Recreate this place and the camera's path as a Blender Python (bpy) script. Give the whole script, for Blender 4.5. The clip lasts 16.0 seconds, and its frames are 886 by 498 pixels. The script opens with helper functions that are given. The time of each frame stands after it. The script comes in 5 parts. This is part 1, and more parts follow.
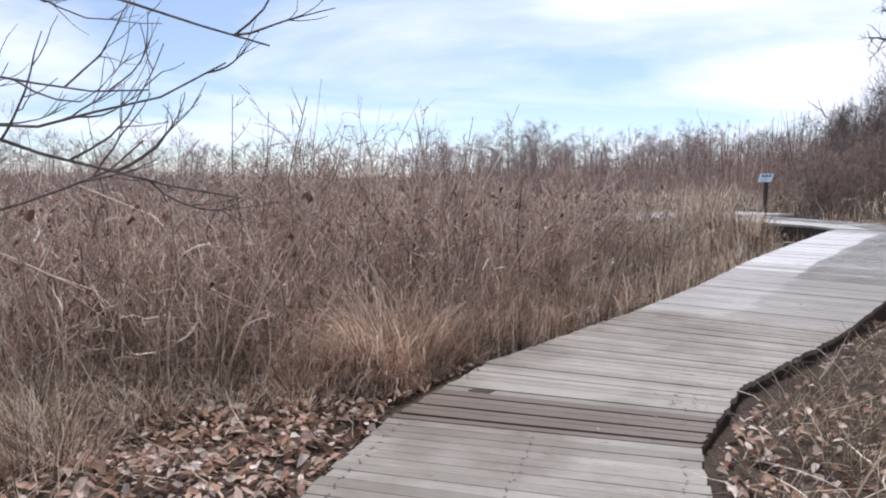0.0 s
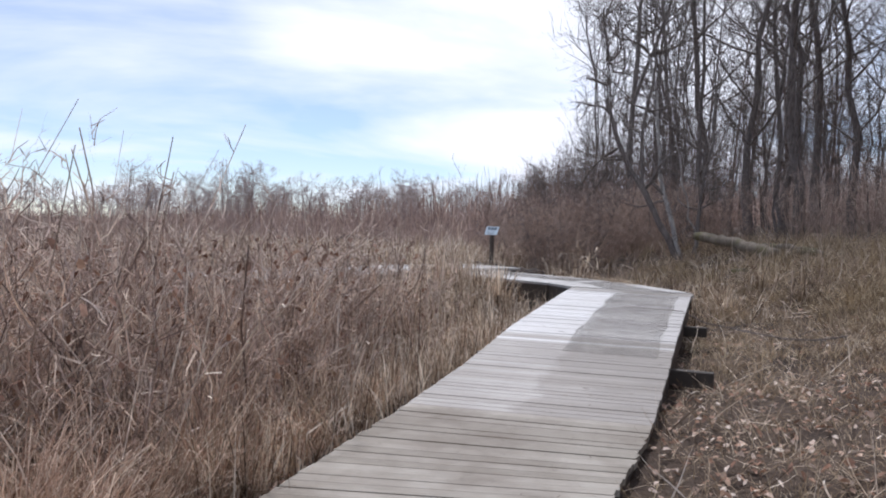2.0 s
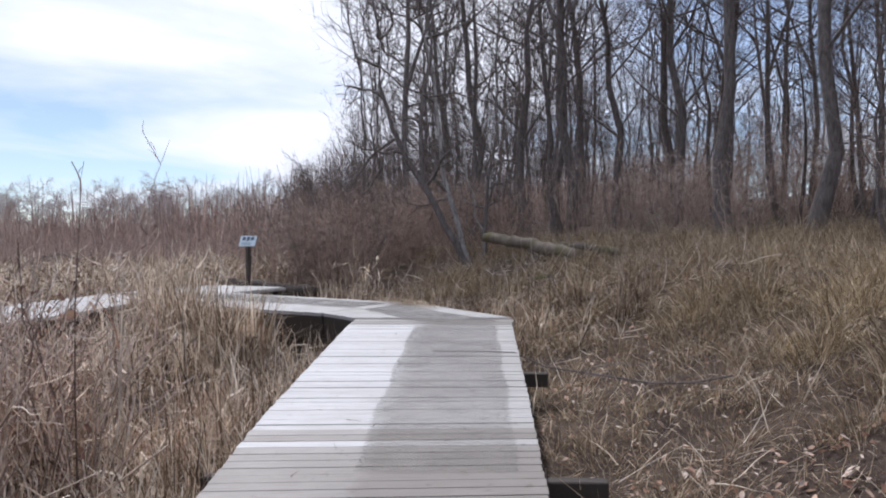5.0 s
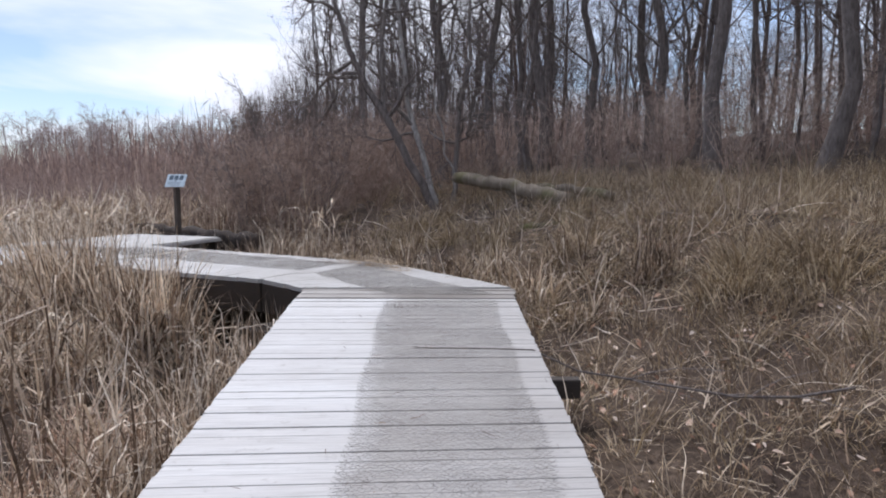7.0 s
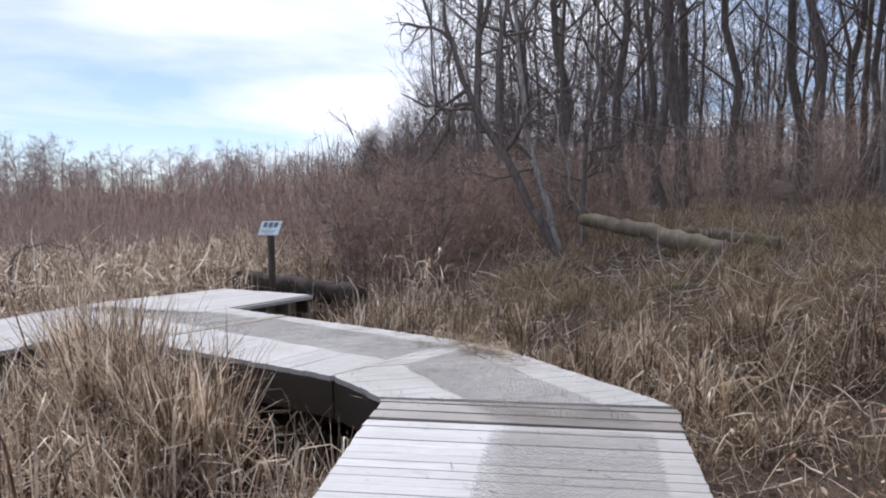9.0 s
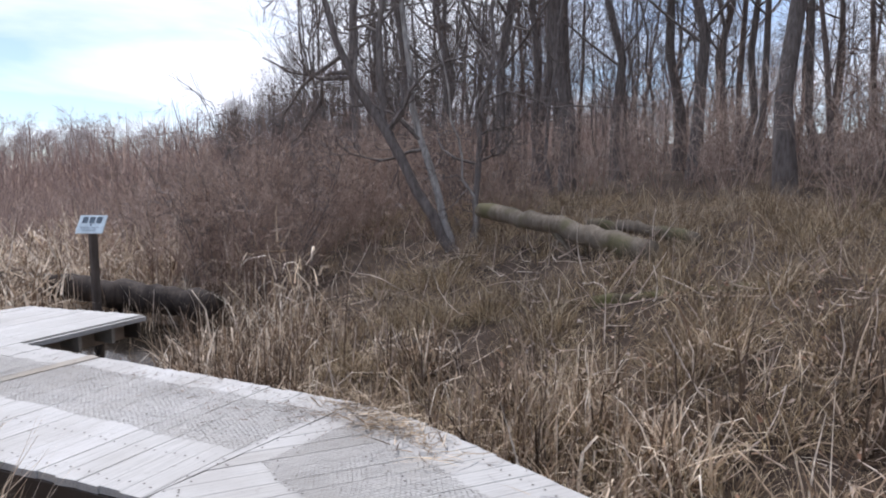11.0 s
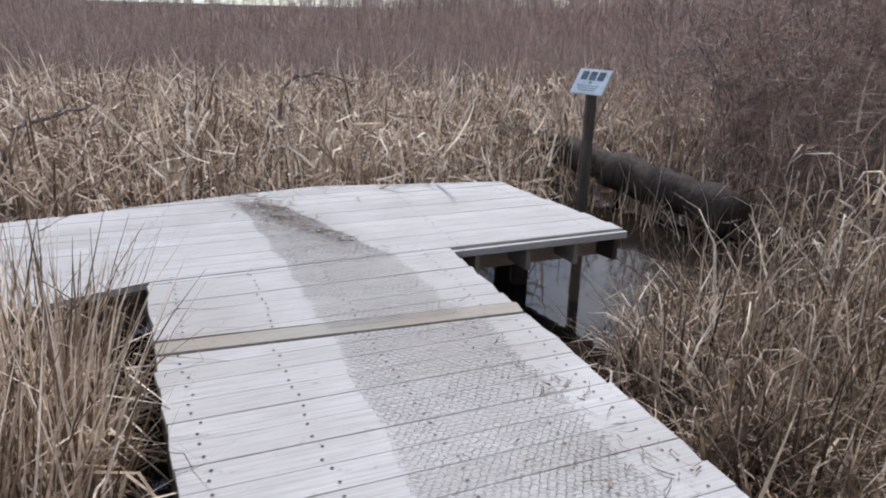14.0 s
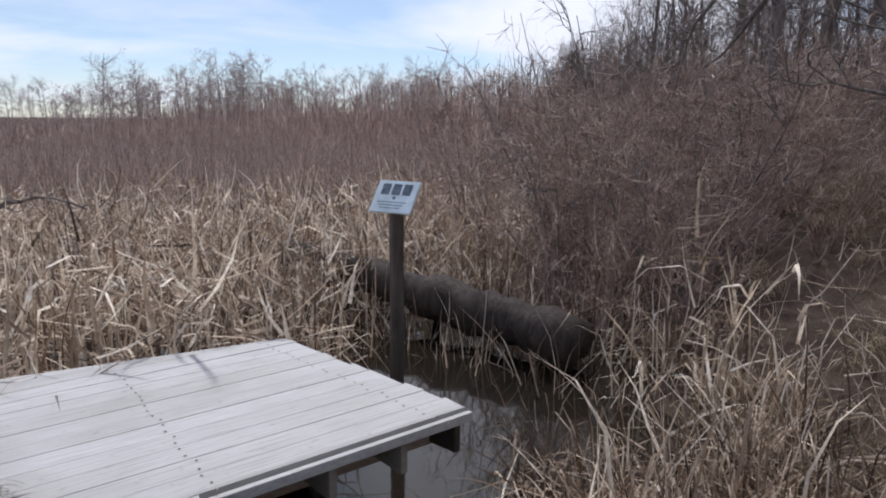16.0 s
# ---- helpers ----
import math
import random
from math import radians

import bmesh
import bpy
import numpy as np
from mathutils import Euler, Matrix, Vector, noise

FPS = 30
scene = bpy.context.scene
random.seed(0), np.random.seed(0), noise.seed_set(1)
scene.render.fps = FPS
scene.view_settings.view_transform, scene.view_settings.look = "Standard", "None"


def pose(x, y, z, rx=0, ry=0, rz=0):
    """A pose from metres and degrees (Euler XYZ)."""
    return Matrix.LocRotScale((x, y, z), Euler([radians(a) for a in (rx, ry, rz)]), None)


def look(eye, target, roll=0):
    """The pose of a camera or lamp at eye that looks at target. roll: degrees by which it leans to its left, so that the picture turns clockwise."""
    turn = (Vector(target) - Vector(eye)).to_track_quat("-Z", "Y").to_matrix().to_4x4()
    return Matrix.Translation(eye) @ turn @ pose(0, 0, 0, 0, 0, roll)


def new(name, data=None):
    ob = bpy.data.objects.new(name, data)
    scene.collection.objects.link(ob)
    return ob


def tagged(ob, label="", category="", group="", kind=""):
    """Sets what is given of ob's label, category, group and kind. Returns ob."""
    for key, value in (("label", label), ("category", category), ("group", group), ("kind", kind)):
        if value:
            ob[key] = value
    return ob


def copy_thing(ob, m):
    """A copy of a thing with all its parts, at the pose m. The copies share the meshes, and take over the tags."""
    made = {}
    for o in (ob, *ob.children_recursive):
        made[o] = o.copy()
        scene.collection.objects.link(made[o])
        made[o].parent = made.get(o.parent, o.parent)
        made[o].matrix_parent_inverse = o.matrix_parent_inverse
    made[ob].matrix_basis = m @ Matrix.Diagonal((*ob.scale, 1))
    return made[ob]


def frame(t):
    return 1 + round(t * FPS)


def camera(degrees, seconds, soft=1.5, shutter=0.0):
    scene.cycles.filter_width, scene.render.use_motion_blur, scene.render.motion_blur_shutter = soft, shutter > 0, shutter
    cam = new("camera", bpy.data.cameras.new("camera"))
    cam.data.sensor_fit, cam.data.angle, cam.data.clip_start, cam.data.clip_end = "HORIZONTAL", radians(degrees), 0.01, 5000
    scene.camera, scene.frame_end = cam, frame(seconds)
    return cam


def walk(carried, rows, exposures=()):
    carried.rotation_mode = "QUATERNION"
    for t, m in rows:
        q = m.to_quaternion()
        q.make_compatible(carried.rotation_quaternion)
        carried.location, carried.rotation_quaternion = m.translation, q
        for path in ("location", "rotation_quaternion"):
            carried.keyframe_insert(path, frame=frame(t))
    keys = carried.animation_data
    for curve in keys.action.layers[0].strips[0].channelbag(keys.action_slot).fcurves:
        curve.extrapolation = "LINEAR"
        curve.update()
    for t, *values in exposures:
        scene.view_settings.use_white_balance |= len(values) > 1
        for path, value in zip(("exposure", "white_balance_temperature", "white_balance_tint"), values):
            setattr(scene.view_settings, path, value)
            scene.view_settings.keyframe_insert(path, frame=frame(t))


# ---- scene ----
cam = camera(62.6, 16.0, 2.0)
PATH = [
    (0, (-0.763, -3.633, 0.794), (-0.763, -1.642, 0.602), -0.0),
    (0.5, (-0.827, -3.138, 0.768), (-0.819, -1.163, 0.457), 0.3),
    (0.8, (-0.852, -2.848, 0.799), (-0.596, -0.886, 0.509), -1.4),
    (1, (-0.892, -2.63, 0.826), (-0.518, -0.691, 0.509), 1.5),
    (1.5, (-0.781, -2.221, 0.859), (-0.18, -0.315, 0.777), 0.6),
    (2, (-0.631, -1.752, 0.86), (0.118, 0.101, 0.801), 1.7),
    (2.5, (-0.47, -1.299, 0.881), (0.508, 0.444, 0.802), 1.0),
    (3, (-0.26, -0.894, 0.921), (0.675, 0.872, 0.838), 1.1),
    (3.5, (-0.032, -0.416, 0.935), (1.091, 1.236, 0.829), -0.8),
    (3.7, (0.128, -0.225, 0.923), (1.317, 1.382, 0.872), -1.6),
    (5.8, (1.307, 1.684, 1.019), (2.649, 3.164, 0.941), -0.5),
    (6, (1.404, 1.848, 1.019), (2.802, 3.276, 0.935), -1.6),
    (6.5, (1.767, 2.252, 1.033), (3.147, 3.698, 0.952), 0.9),
    (7, (2.13, 2.711, 1.019), (3.497, 4.154, 0.798), -0.1),
    (7.5, (2.451, 2.836, 1.088), (3.865, 4.241, 0.921), 0.5),
    (8, (2.77, 3.249, 1.122), (4.02, 4.805, 0.994), -1.0),
    (8.5, (3.018, 3.649, 1.202), (4.179, 5.276, 1.133), -0.5),
    (9, (3.295, 4.025, 1.272), (4.41, 5.679, 1.126), -0.8),
    (9.5, (3.511, 4.489, 1.31), (4.794, 6.013, 1.133), -3.4),
    (9.7, (3.602, 4.638, 1.329), (4.99, 6.062, 1.117), -2.9),
    (11.8, (4.75, 6.24, 1.461), (6.073, 7.717, 1.204), 2.4),
    (12, (4.86, 6.415, 1.462), (6.04, 7.971, 1.028), 1.2),
    (12.5, (5.169, 6.887, 1.407), (5.874, 8.611, 0.677), 1.1),
    (13, (5.371, 7.403, 1.359), (5.775, 9.175, 0.524), 2.6),
    (13.5, (5.478, 7.803, 1.412), (5.791, 9.609, 0.611), 1.4),
    (14, (5.629, 8.192, 1.386), (5.749, 10.088, 0.762), 1.6),
    (14.5, (5.703, 8.637, 1.36), (5.707, 10.553, 0.787), 0.1),
    (15, (5.784, 9.004, 1.377), (5.876, 10.953, 0.938), -2.6),
    (15.5, (5.904, 9.442, 1.38), (6.088, 11.401, 1.023), -0.3),
    (16, (5.96, 9.84, 1.343), (6.614, 11.698, 0.993), 0.4),
]
walk(cam, [(t, look(eye, target, roll)) for t, eye, target, roll in PATH],
     [(0.0, -0.05, 5950, 14), (3.5, -0.15, 5950, 14), (7.0, -0.15, 5950, 14), (9.7, -0.05, 5950, 14), (11.8, 0.5, 5950, 14), (12.0, 0.72, 5950, 14), (12.2, 0.62, 5950, 14), (12.5, 0.42, 5950, 14), (13.0, -0.05, 5950, 14), (13.5, -0.12, 5950, 14), (14.5, -0.1, 5950, 14), (15.0, -0.25, 5950, 14), (16.0, -0.3, 5950, 14)])

# ---- world, sun, exposure ----
SUN_AZ, SUN_EL = 20.0, 55.0   # degrees: to the right of +y, above the horizon
world = bpy.data.worlds.new("sky")
scene.world = world
world.use_nodes = True
wn, wl = world.node_tree.nodes, world.node_tree.links
wn.clear()


def wnode(kind, **values):
    n = wn.new(kind)
    for k, v in values.items():
        n.inputs[k].default_value = v
    return n


w_out = wn.new("ShaderNodeOutputWorld")
w_bg = wnode("ShaderNodeBackground", Strength=0.12)
w_sky = wn.new("ShaderNodeTexSky")
w_sky.sky_type = "NISHITA"
w_sky.sun_disc = False
w_sky.sun_elevation = radians(SUN_EL)
w_sky.sun_rotation = radians(SUN_AZ)
w_sky.air_density, w_sky.dust_density, w_sky.ozone_density = 0.9, 0.0, 3.0
w_co = wn.new("ShaderNodeTexCoord")
w_sep = wn.new("ShaderNodeSeparateXYZ")
wl.new(w_co.outputs["Generated"], w_sep.inputs[0])
# clouds lie on a high flat sheet: direction divided by its height
w_h = wn.new("ShaderNodeMath")
w_h.operation = "MAXIMUM"
w_h.inputs[1].default_value = 0.0
wl.new(w_sep.outputs["Z"], w_h.inputs[0])
w_h2 = wn.new("ShaderNodeMath")
w_h2.operation = "ADD"
w_h2.inputs[1].default_value = 0.16
wl.new(w_h.outputs[0], w_h2.inputs[0])
w_div = wn.new("ShaderNodeVectorMath")
w_div.operation = "DIVIDE"
wl.new(w_co.outputs["Generated"], w_div.inputs[0])
w_comb = wn.new("ShaderNodeCombineXYZ")
for i in range(3):
    wl.new(w_h2.outputs[0], w_comb.inputs[i])
wl.new(w_comb.outputs[0], w_div.inputs[1])
w_map = wn.new("ShaderNodeMapping")
w_map.inputs["Location"].default_value = (0.35, 1.9, 0.0)
w_map.inputs["Scale"].default_value = (1.0, 1.25, 0.3)
wl.new(w_div.outputs[0], w_map.inputs[0])
w_noise = wnode("ShaderNodeTexNoise", Scale=0.55, Detail=7.0, Roughness=0.52, Distortion=0.35)
wl.new(w_map.outputs[0], w_noise.inputs["Vector"])
w_ramp = wn.new("ShaderNodeValToRGB")
w_ramp.color_ramp.elements[0].position, w_ramp.color_ramp.elements[1].position = 0.46, 0.66
w_ramp.color_ramp.elements[0].color = (0.22, 0.22, 0.22, 1)
w_dot = wn.new("ShaderNodeVectorMath")
w_dot.operation = "DOT_PRODUCT"
CLOUD_AZ, CLOUD_EL = 30.0, 26.0   # the thick bright cloud bank under the sun
w_dot.inputs[1].default_value = (math.sin(radians(CLOUD_AZ)) * math.cos(radians(CLOUD_EL)), math.cos(radians(CLOUD_AZ)) * math.cos(radians(CLOUD_EL)), math.sin(radians(CLOUD_EL)))
wl.new(w_co.outputs["Generated"], w_dot.inputs[0])
w_near = wn.new("ShaderNodeMapRange")
w_near.inputs["From Min"].default_value, w_near.inputs["From Max"].default_value = 0.90, 0.99
w_near.inputs["To Min"].default_value, w_near.inputs["To Max"].default_value = 0.0, 0.25
wl.new(w_dot.outputs["Value"], w_near.inputs[0])
w_add = wn.new("ShaderNodeMath")
w_add.operation = "ADD"
wl.new(w_noise.outputs["Fac"], w_add.inputs[0])
wl.new(w_near.outputs[0], w_add.inputs[1])
wl.new(w_add.outputs[0], w_ramp.inputs[0])
w_mix = wn.new("ShaderNodeMixRGB")
w_mix.inputs["Color2"].default_value = (9.8, 9.9, 10.2, 1)
wl.new(w_ramp.outputs[0], w_mix.inputs["Fac"])
wl.new(w_sky.outputs[0], w_mix.inputs["Color1"])
wl.new(w_mix.outputs[0], w_bg.inputs["Color"])
wl.new(w_bg.outputs[0], w_out.inputs[0])

sun = new("sun", bpy.data.lights.new("sun", "SUN"))
sun.data.energy, sun.data.angle, sun.data.color = 3.6, radians(4.0), (1.0, 0.96, 0.91)
s_dir = Vector((math.sin(radians(SUN_AZ)) * math.cos(radians(SUN_EL)), math.cos(radians(SUN_AZ)) * math.cos(radians(SUN_EL)), math.sin(radians(SUN_EL))))
sun.matrix_world = look(s_dir * 60, (0, 0, 0))
scene.view_settings.exposure = 0.0

# ---- materials ----


def material(name, roughness=0.8, specular=0.3):
    m = bpy.data.materials.new(name)
    m.use_nodes = True
    b = m.node_tree.nodes["Principled BSDF"]
    b.inputs["Roughness"].default_value = roughness
    b.inputs["Specular IOR Level"].default_value = specular
    return m, m.node_tree.nodes, m.node_tree.links, b


def ramp(nodes, stops):
    r = nodes.new("ShaderNodeValToRGB")
    e = r.color_ramp.elements
    while len(e) < len(stops):
        e.new(0.5)
    for el, (p, c) in zip(e, stops):
        el.position, el.color = p, (*c, 1)
    return r


def noise_node(nodes, links, vec, scale, detail=4.0, rough=0.55, stretch=None):
    if stretch:
        mp = nodes.new("ShaderNodeMapping")
        mp.inputs["Scale"].default_value = stretch
        links.new(vec, mp.inputs[0])
        vec = mp.outputs[0]
    n = nodes.new("ShaderNodeTexNoise")
    n.inputs["Scale"].default_value, n.inputs["Detail"].default_value, n.inputs["Roughness"].default_value = scale, detail, rough
    links.new(vec, n.inputs["Vector"])
    return n


def mix(nodes, links, a, b, fac, mode="MIX"):
    n = nodes.new("ShaderNodeMixRGB")
    n.blend_type = mode
    for sock, v in (("Fac", fac), ("Color1", a), ("Color2", b)):
        if isinstance(v, (int, float)):
            n.inputs[sock].default_value = v
        elif isinstance(v, tuple):
            n.inputs[sock].default_value = (*v, 1)
        else:
            links.new(v, n.inputs[sock])
    return n.outputs[0]


def bump(nodes, links, bsdf, height, strength, distance):
    b = nodes.new("ShaderNodeBump")
    b.inputs["Strength"].default_value, b.inputs["Distance"].default_value = strength, distance
    links.new(height, b.inputs["Height"])
    links.new(b.outputs[0], bsdf.inputs["Normal"])


def plank_material(name, stops, stain, stain_fac=0.5, trodden=False):
    m, n, l, b = material(name, 0.62, 0.35)
    co = n.new("ShaderNodeTexCoord").outputs["Object"]
    geo = n.new("ShaderNodeNewGeometry").outputs["Position"]
    info = n.new("ShaderNodeObjectInfo").outputs["Random"]
    tone = ramp(n, stops)
    l.new(info, tone.inputs[0])
    off = n.new("ShaderNodeVectorMath")
    off.operation = "ADD"
    l.new(co, off.inputs[0])
    cx = n.new("ShaderNodeCombineXYZ")
    mul = n.new("ShaderNodeMath")
    mul.operation = "MULTIPLY"
    mul.inputs[1].default_value = 37.0
    l.new(info, mul.inputs[0])
    l.new(mul.outputs[0], cx.inputs[0])
    l.new(mul.outputs[0], cx.inputs[1])
    l.new(cx.outputs[0], off.inputs[1])
    grain = noise_node(n, l, off.outputs[0], 9.0, 6.0, 0.65, (0.35, 9.0, 9.0))
    g_r = ramp(n, [(0.25, (0.62, 0.6, 0.58)), (0.5, (0.95, 0.95, 0.95)), (0.75, (1.12, 1.1, 1.08))])
    l.new(grain.outputs["Fac"], g_r.inputs[0])
    c = mix(n, l, tone.outputs[0], g_r.outputs[0], 1.0, "MULTIPLY")
    big = noise_node(n, l, geo, 1.1, 5.0, 0.6)
    b_r = ramp(n, [(0.42, (0, 0, 0)), (0.68, (1, 1, 1))])
    l.new(big.outputs["Fac"], b_r.inputs[0])
    sf = n.new("ShaderNodeMath")
    sf.operation = "MULTIPLY"
    sf.inputs[1].default_value = stain_fac
    l.new(b_r.outputs[0], sf.inputs[0])
    c = mix(n, l, c, stain, sf.outputs[0])
    spot = noise_node(n, l, geo, 14.0, 5.0, 0.7)
    s_r = ramp(n, [(0.60, (1, 1, 1)), (0.72, (0.6, 0.57, 0.54))])
    l.new(spot.outputs["Fac"], s_r.inputs[0])
    c = mix(n, l, c, s_r.outputs[0], 0.7, "MULTIPLY")
    if trodden:
        # grime held by the netting along one half of the deck, with a ragged edge
        across = n.new("ShaderNodeVectorMath")
        across.operation = "DOT_PRODUCT"
        across.inputs[1].default_value = (0.738, -0.674, 0.0)
        l.new(geo, across.inputs[0])
        rag = noise_node(n, l, geo, 2.6, 5.0, 0.6)
        add = n.new("ShaderNodeMath")
        add.operation = "MULTIPLY_ADD"
        add.inputs[1].default_value = 0.55
        l.new(rag.outputs["Fac"], add.inputs[0])
        l.new(across.outputs["Value"], add.inputs[2])
        edge = ramp(n, [(0.0, (1, 1, 1)), (1.0, (0.77, 0.75, 0.73))])
        span = n.new("ShaderNodeMapRange")
        span.inputs["From Min"].default_value, span.inputs["From Max"].default_value = -0.33, -0.23
        l.new(add.outputs[0], span.inputs[0])
        l.new(span.outputs[0], edge.inputs[0])
        c = mix(n, l, c, edge.outputs[0], 1.0, "MULTIPLY")
    l.new(c, b.inputs["Base Color"])
    bump(n, l, b, grain.outputs["Fac"], 0.35, 0.004)
    return m


M_PLANK = plank_material("weathered_plank", [(0.0, (0.47, 0.453, 0.425)), (0.5, (0.505, 0.49, 0.465)), (1.0, (0.545, 0.53, 0.508))], (0.33, 0.305, 0.275), 0.6)
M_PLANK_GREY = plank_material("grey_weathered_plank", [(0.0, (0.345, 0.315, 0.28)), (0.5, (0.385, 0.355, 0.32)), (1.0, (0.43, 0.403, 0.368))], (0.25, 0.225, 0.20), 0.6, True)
M_PLANK_BLEACHED = plank_material("bleached_trodden_plank", [(0.0, (0.56, 0.545, 0.525)), (0.5, (0.60, 0.585, 0.565)), (1.0, (0.64, 0.63, 0.61))], (0.44, 0.415, 0.385), 0.5, True)
M_PLANK_TAN = plank_material("tan_weathered_plank", [(0.0, (0.25, 0.22, 0.175)), (0.5, (0.32, 0.285, 0.235)), (1.0, (0.375, 0.34, 0.285))], (0.13, 0.098, 0.068), 0.9)
M_PLANK_BROWN = plank_material("damp_brown_plank", [(0.0, (0.13, 0.095, 0.07)), (1.0, (0.21, 0.16, 0.12))], (0.09, 0.062, 0.042), 0.6)
M_PLANK_GREEN = plank_material("treated_plank", [(0.0, (0.33, 0.315, 0.265)), (1.0, (0.37, 0.352, 0.30))], (0.32, 0.22, 0.15), 0.4)
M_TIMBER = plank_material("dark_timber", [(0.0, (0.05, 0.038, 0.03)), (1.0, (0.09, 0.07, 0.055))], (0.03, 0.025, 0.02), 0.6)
M_TIMBER_NEW = plank_material("joist_timber", [(0.0, (0.30, 0.235, 0.175)), (1.0, (0.38, 0.30, 0.23))], (0.20, 0.145, 0.105), 0.6)


def straw_material(name, stops, translucent=0.3):
    m, n, l, b = material(name, 0.7, 0.25)
    geo = n.new("ShaderNodeNewGeometry")
    tone = ramp(n, stops)
    l.new(geo.outputs["Random Per Island"], tone.inputs[0])
    patch = noise_node(n, l, geo.outputs["Position"], 0.7, 3.0)
    p_r = ramp(n, [(0.3, (0.80, 0.76, 0.74)), (0.7, (1.25, 1.22, 1.17))])
    l.new(patch.outputs["Fac"], p_r.inputs[0])
    c = mix(n, l, tone.outputs[0], p_r.outputs[0], 1.0, "MULTIPLY")
    tuft = noise_node(n, l, geo.outputs["Position"], 4.5, 3.0)
    t_r = ramp(n, [(0.36, (0.68, 0.65, 0.63)), (0.62, (1.28, 1.26, 1.24))])
    l.new(tuft.outputs["Fac"], t_r.inputs[0])
    c = mix(n, l, c, t_r.outputs[0], 0.85, "MULTIPLY")
    fine = noise_node(n, l, geo.outputs["Position"], 30.0, 2.0)
    f_r = ramp(n, [(0.3, (0.7, 0.68, 0.66)), (0.7, (1.1, 1.1, 1.1))])
    l.new(fine.outputs["Fac"], f_r.inputs[0])
    c = mix(n, l, c, f_r.outputs[0], 1.0, "MULTIPLY")
    l.new(c, b.inputs["Base Color"])
    if translucent:
        t = n.new("ShaderNodeBsdfTranslucent")
        l.new(c, t.inputs["Color"])
        s = n.new("ShaderNodeMixShader")
        s.inputs[0].default_value = translucent
        l.new(b.outputs[0], s.inputs[1])
        l.new(t.outputs[0], s.inputs[2])
        l.new(s.outputs[0], n["Material Output"].inputs["Surface"])
    return m


M_CATTAIL = straw_material("dead_cattail", [(0.0, (0.10, 0.07, 0.05)), (0.28, (0.26, 0.19, 0.135)), (0.55, (0.62, 0.52, 0.40)), (0.8, (0.84, 0.75, 0.62)), (1.0, (0.92, 0.87, 0.78))], 0.3)
M_GRASS = straw_material("dead_grass", [(0.0, (0.10, 0.072, 0.05)), (0.38, (0.28, 0.215, 0.145)), (0.75, (0.50, 0.41, 0.295)), (1.0, (0.80, 0.72, 0.59))], 0.3)
M_BANK = straw_material("olive_bank_grass", [(0.0, (0.085, 0.063, 0.042)), (0.4, (0.27, 0.208, 0.13)), (0.75, (0.50, 0.41, 0.265)), (1.0, (0.80, 0.71, 0.55))], 0.3)
M_DULL = straw_material("wet_brown_reed", [(0.0, (0.05, 0.036, 0.028)), (0.45, (0.16, 0.118, 0.085)), (0.8, (0.34, 0.265, 0.195)), (1.0, (0.66, 0.56, 0.44))], 0.2)
M_SEDGE = straw_material("russet_sedge", [(0.0, (0.27, 0.165, 0.12)), (0.5, (0.60, 0.455, 0.355)), (1.0, (0.88, 0.77, 0.65))], 0.35)
M_CAUGHT = straw_material("shrivelled_leaf", [(0.0, (0.13, 0.07, 0.05)), (0.6, (0.30, 0.18, 0.13)), (1.0, (0.50, 0.36, 0.28))], 0.15)
M_STALK = straw_material("bleached_stalk", [(0.0, (0.32, 0.25, 0.21)), (0.5, (0.64, 0.54, 0.46)), (1.0, (0.90, 0.83, 0.73))], 0.0)
M_TWIG = straw_material("marsh_twig", [(0.0, (0.16, 0.115, 0.10)), (0.35, (0.40, 0.31, 0.27)), (0.75, (0.68, 0.57, 0.51)), (1.0, (0.86, 0.78, 0.69))], 0.3)
M_TWIG_RED = straw_material("red_twig", [(0.0, (0.19, 0.145, 0.125)), (0.6, (0.42, 0.33, 0.285)), (1.0, (0.64, 0.53, 0.46))], 0.15)
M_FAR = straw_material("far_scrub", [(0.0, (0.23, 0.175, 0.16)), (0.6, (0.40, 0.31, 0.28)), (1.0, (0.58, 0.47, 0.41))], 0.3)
# distance haze is put into this paler, greyer bark colour
M_FAR_TREE = straw_material("hazed_far_bark", [(0.0, (0.34, 0.29, 0.285)), (1.0, (0.54, 0.475, 0.46))], 0.1)
M_LEAF = straw_material("oak_leaf_litter", [(0.0, (0.20, 0.11, 0.075)), (0.35, (0.45, 0.285, 0.20)), (0.7, (0.60, 0.475, 0.39)), (1.0, (0.82, 0.75, 0.68))], 0.15)


def bark_material(name, dark, light, moss=None):
    m, n, l, b = material(name, 0.85, 0.2)
    co = n.new("ShaderNodeTexCoord").outputs["Object"]
    a = noise_node(n, l, co, 6.0, 6.0, 0.65, (3.0, 3.0, 0.6))
    r = ramp(n, [(0.3, dark), (0.7, light)])
    l.new(a.outputs["Fac"], r.inputs[0])
    c = r.outputs[0]
    if moss:
        p = noise_node(n, l, co, 2.0, 4.0)
        pr = ramp(n, [(0.5, (0, 0, 0)), (0.65, (1, 1, 1))])
        l.new(p.outputs["Fac"], pr.inputs[0])
        c = mix(n, l, c, moss, pr.outputs[0])
    l.new(c, b.inputs["Base Color"])
    bump(n, l, b, a.outputs["Fac"], 0.6, 0.02)
    return m


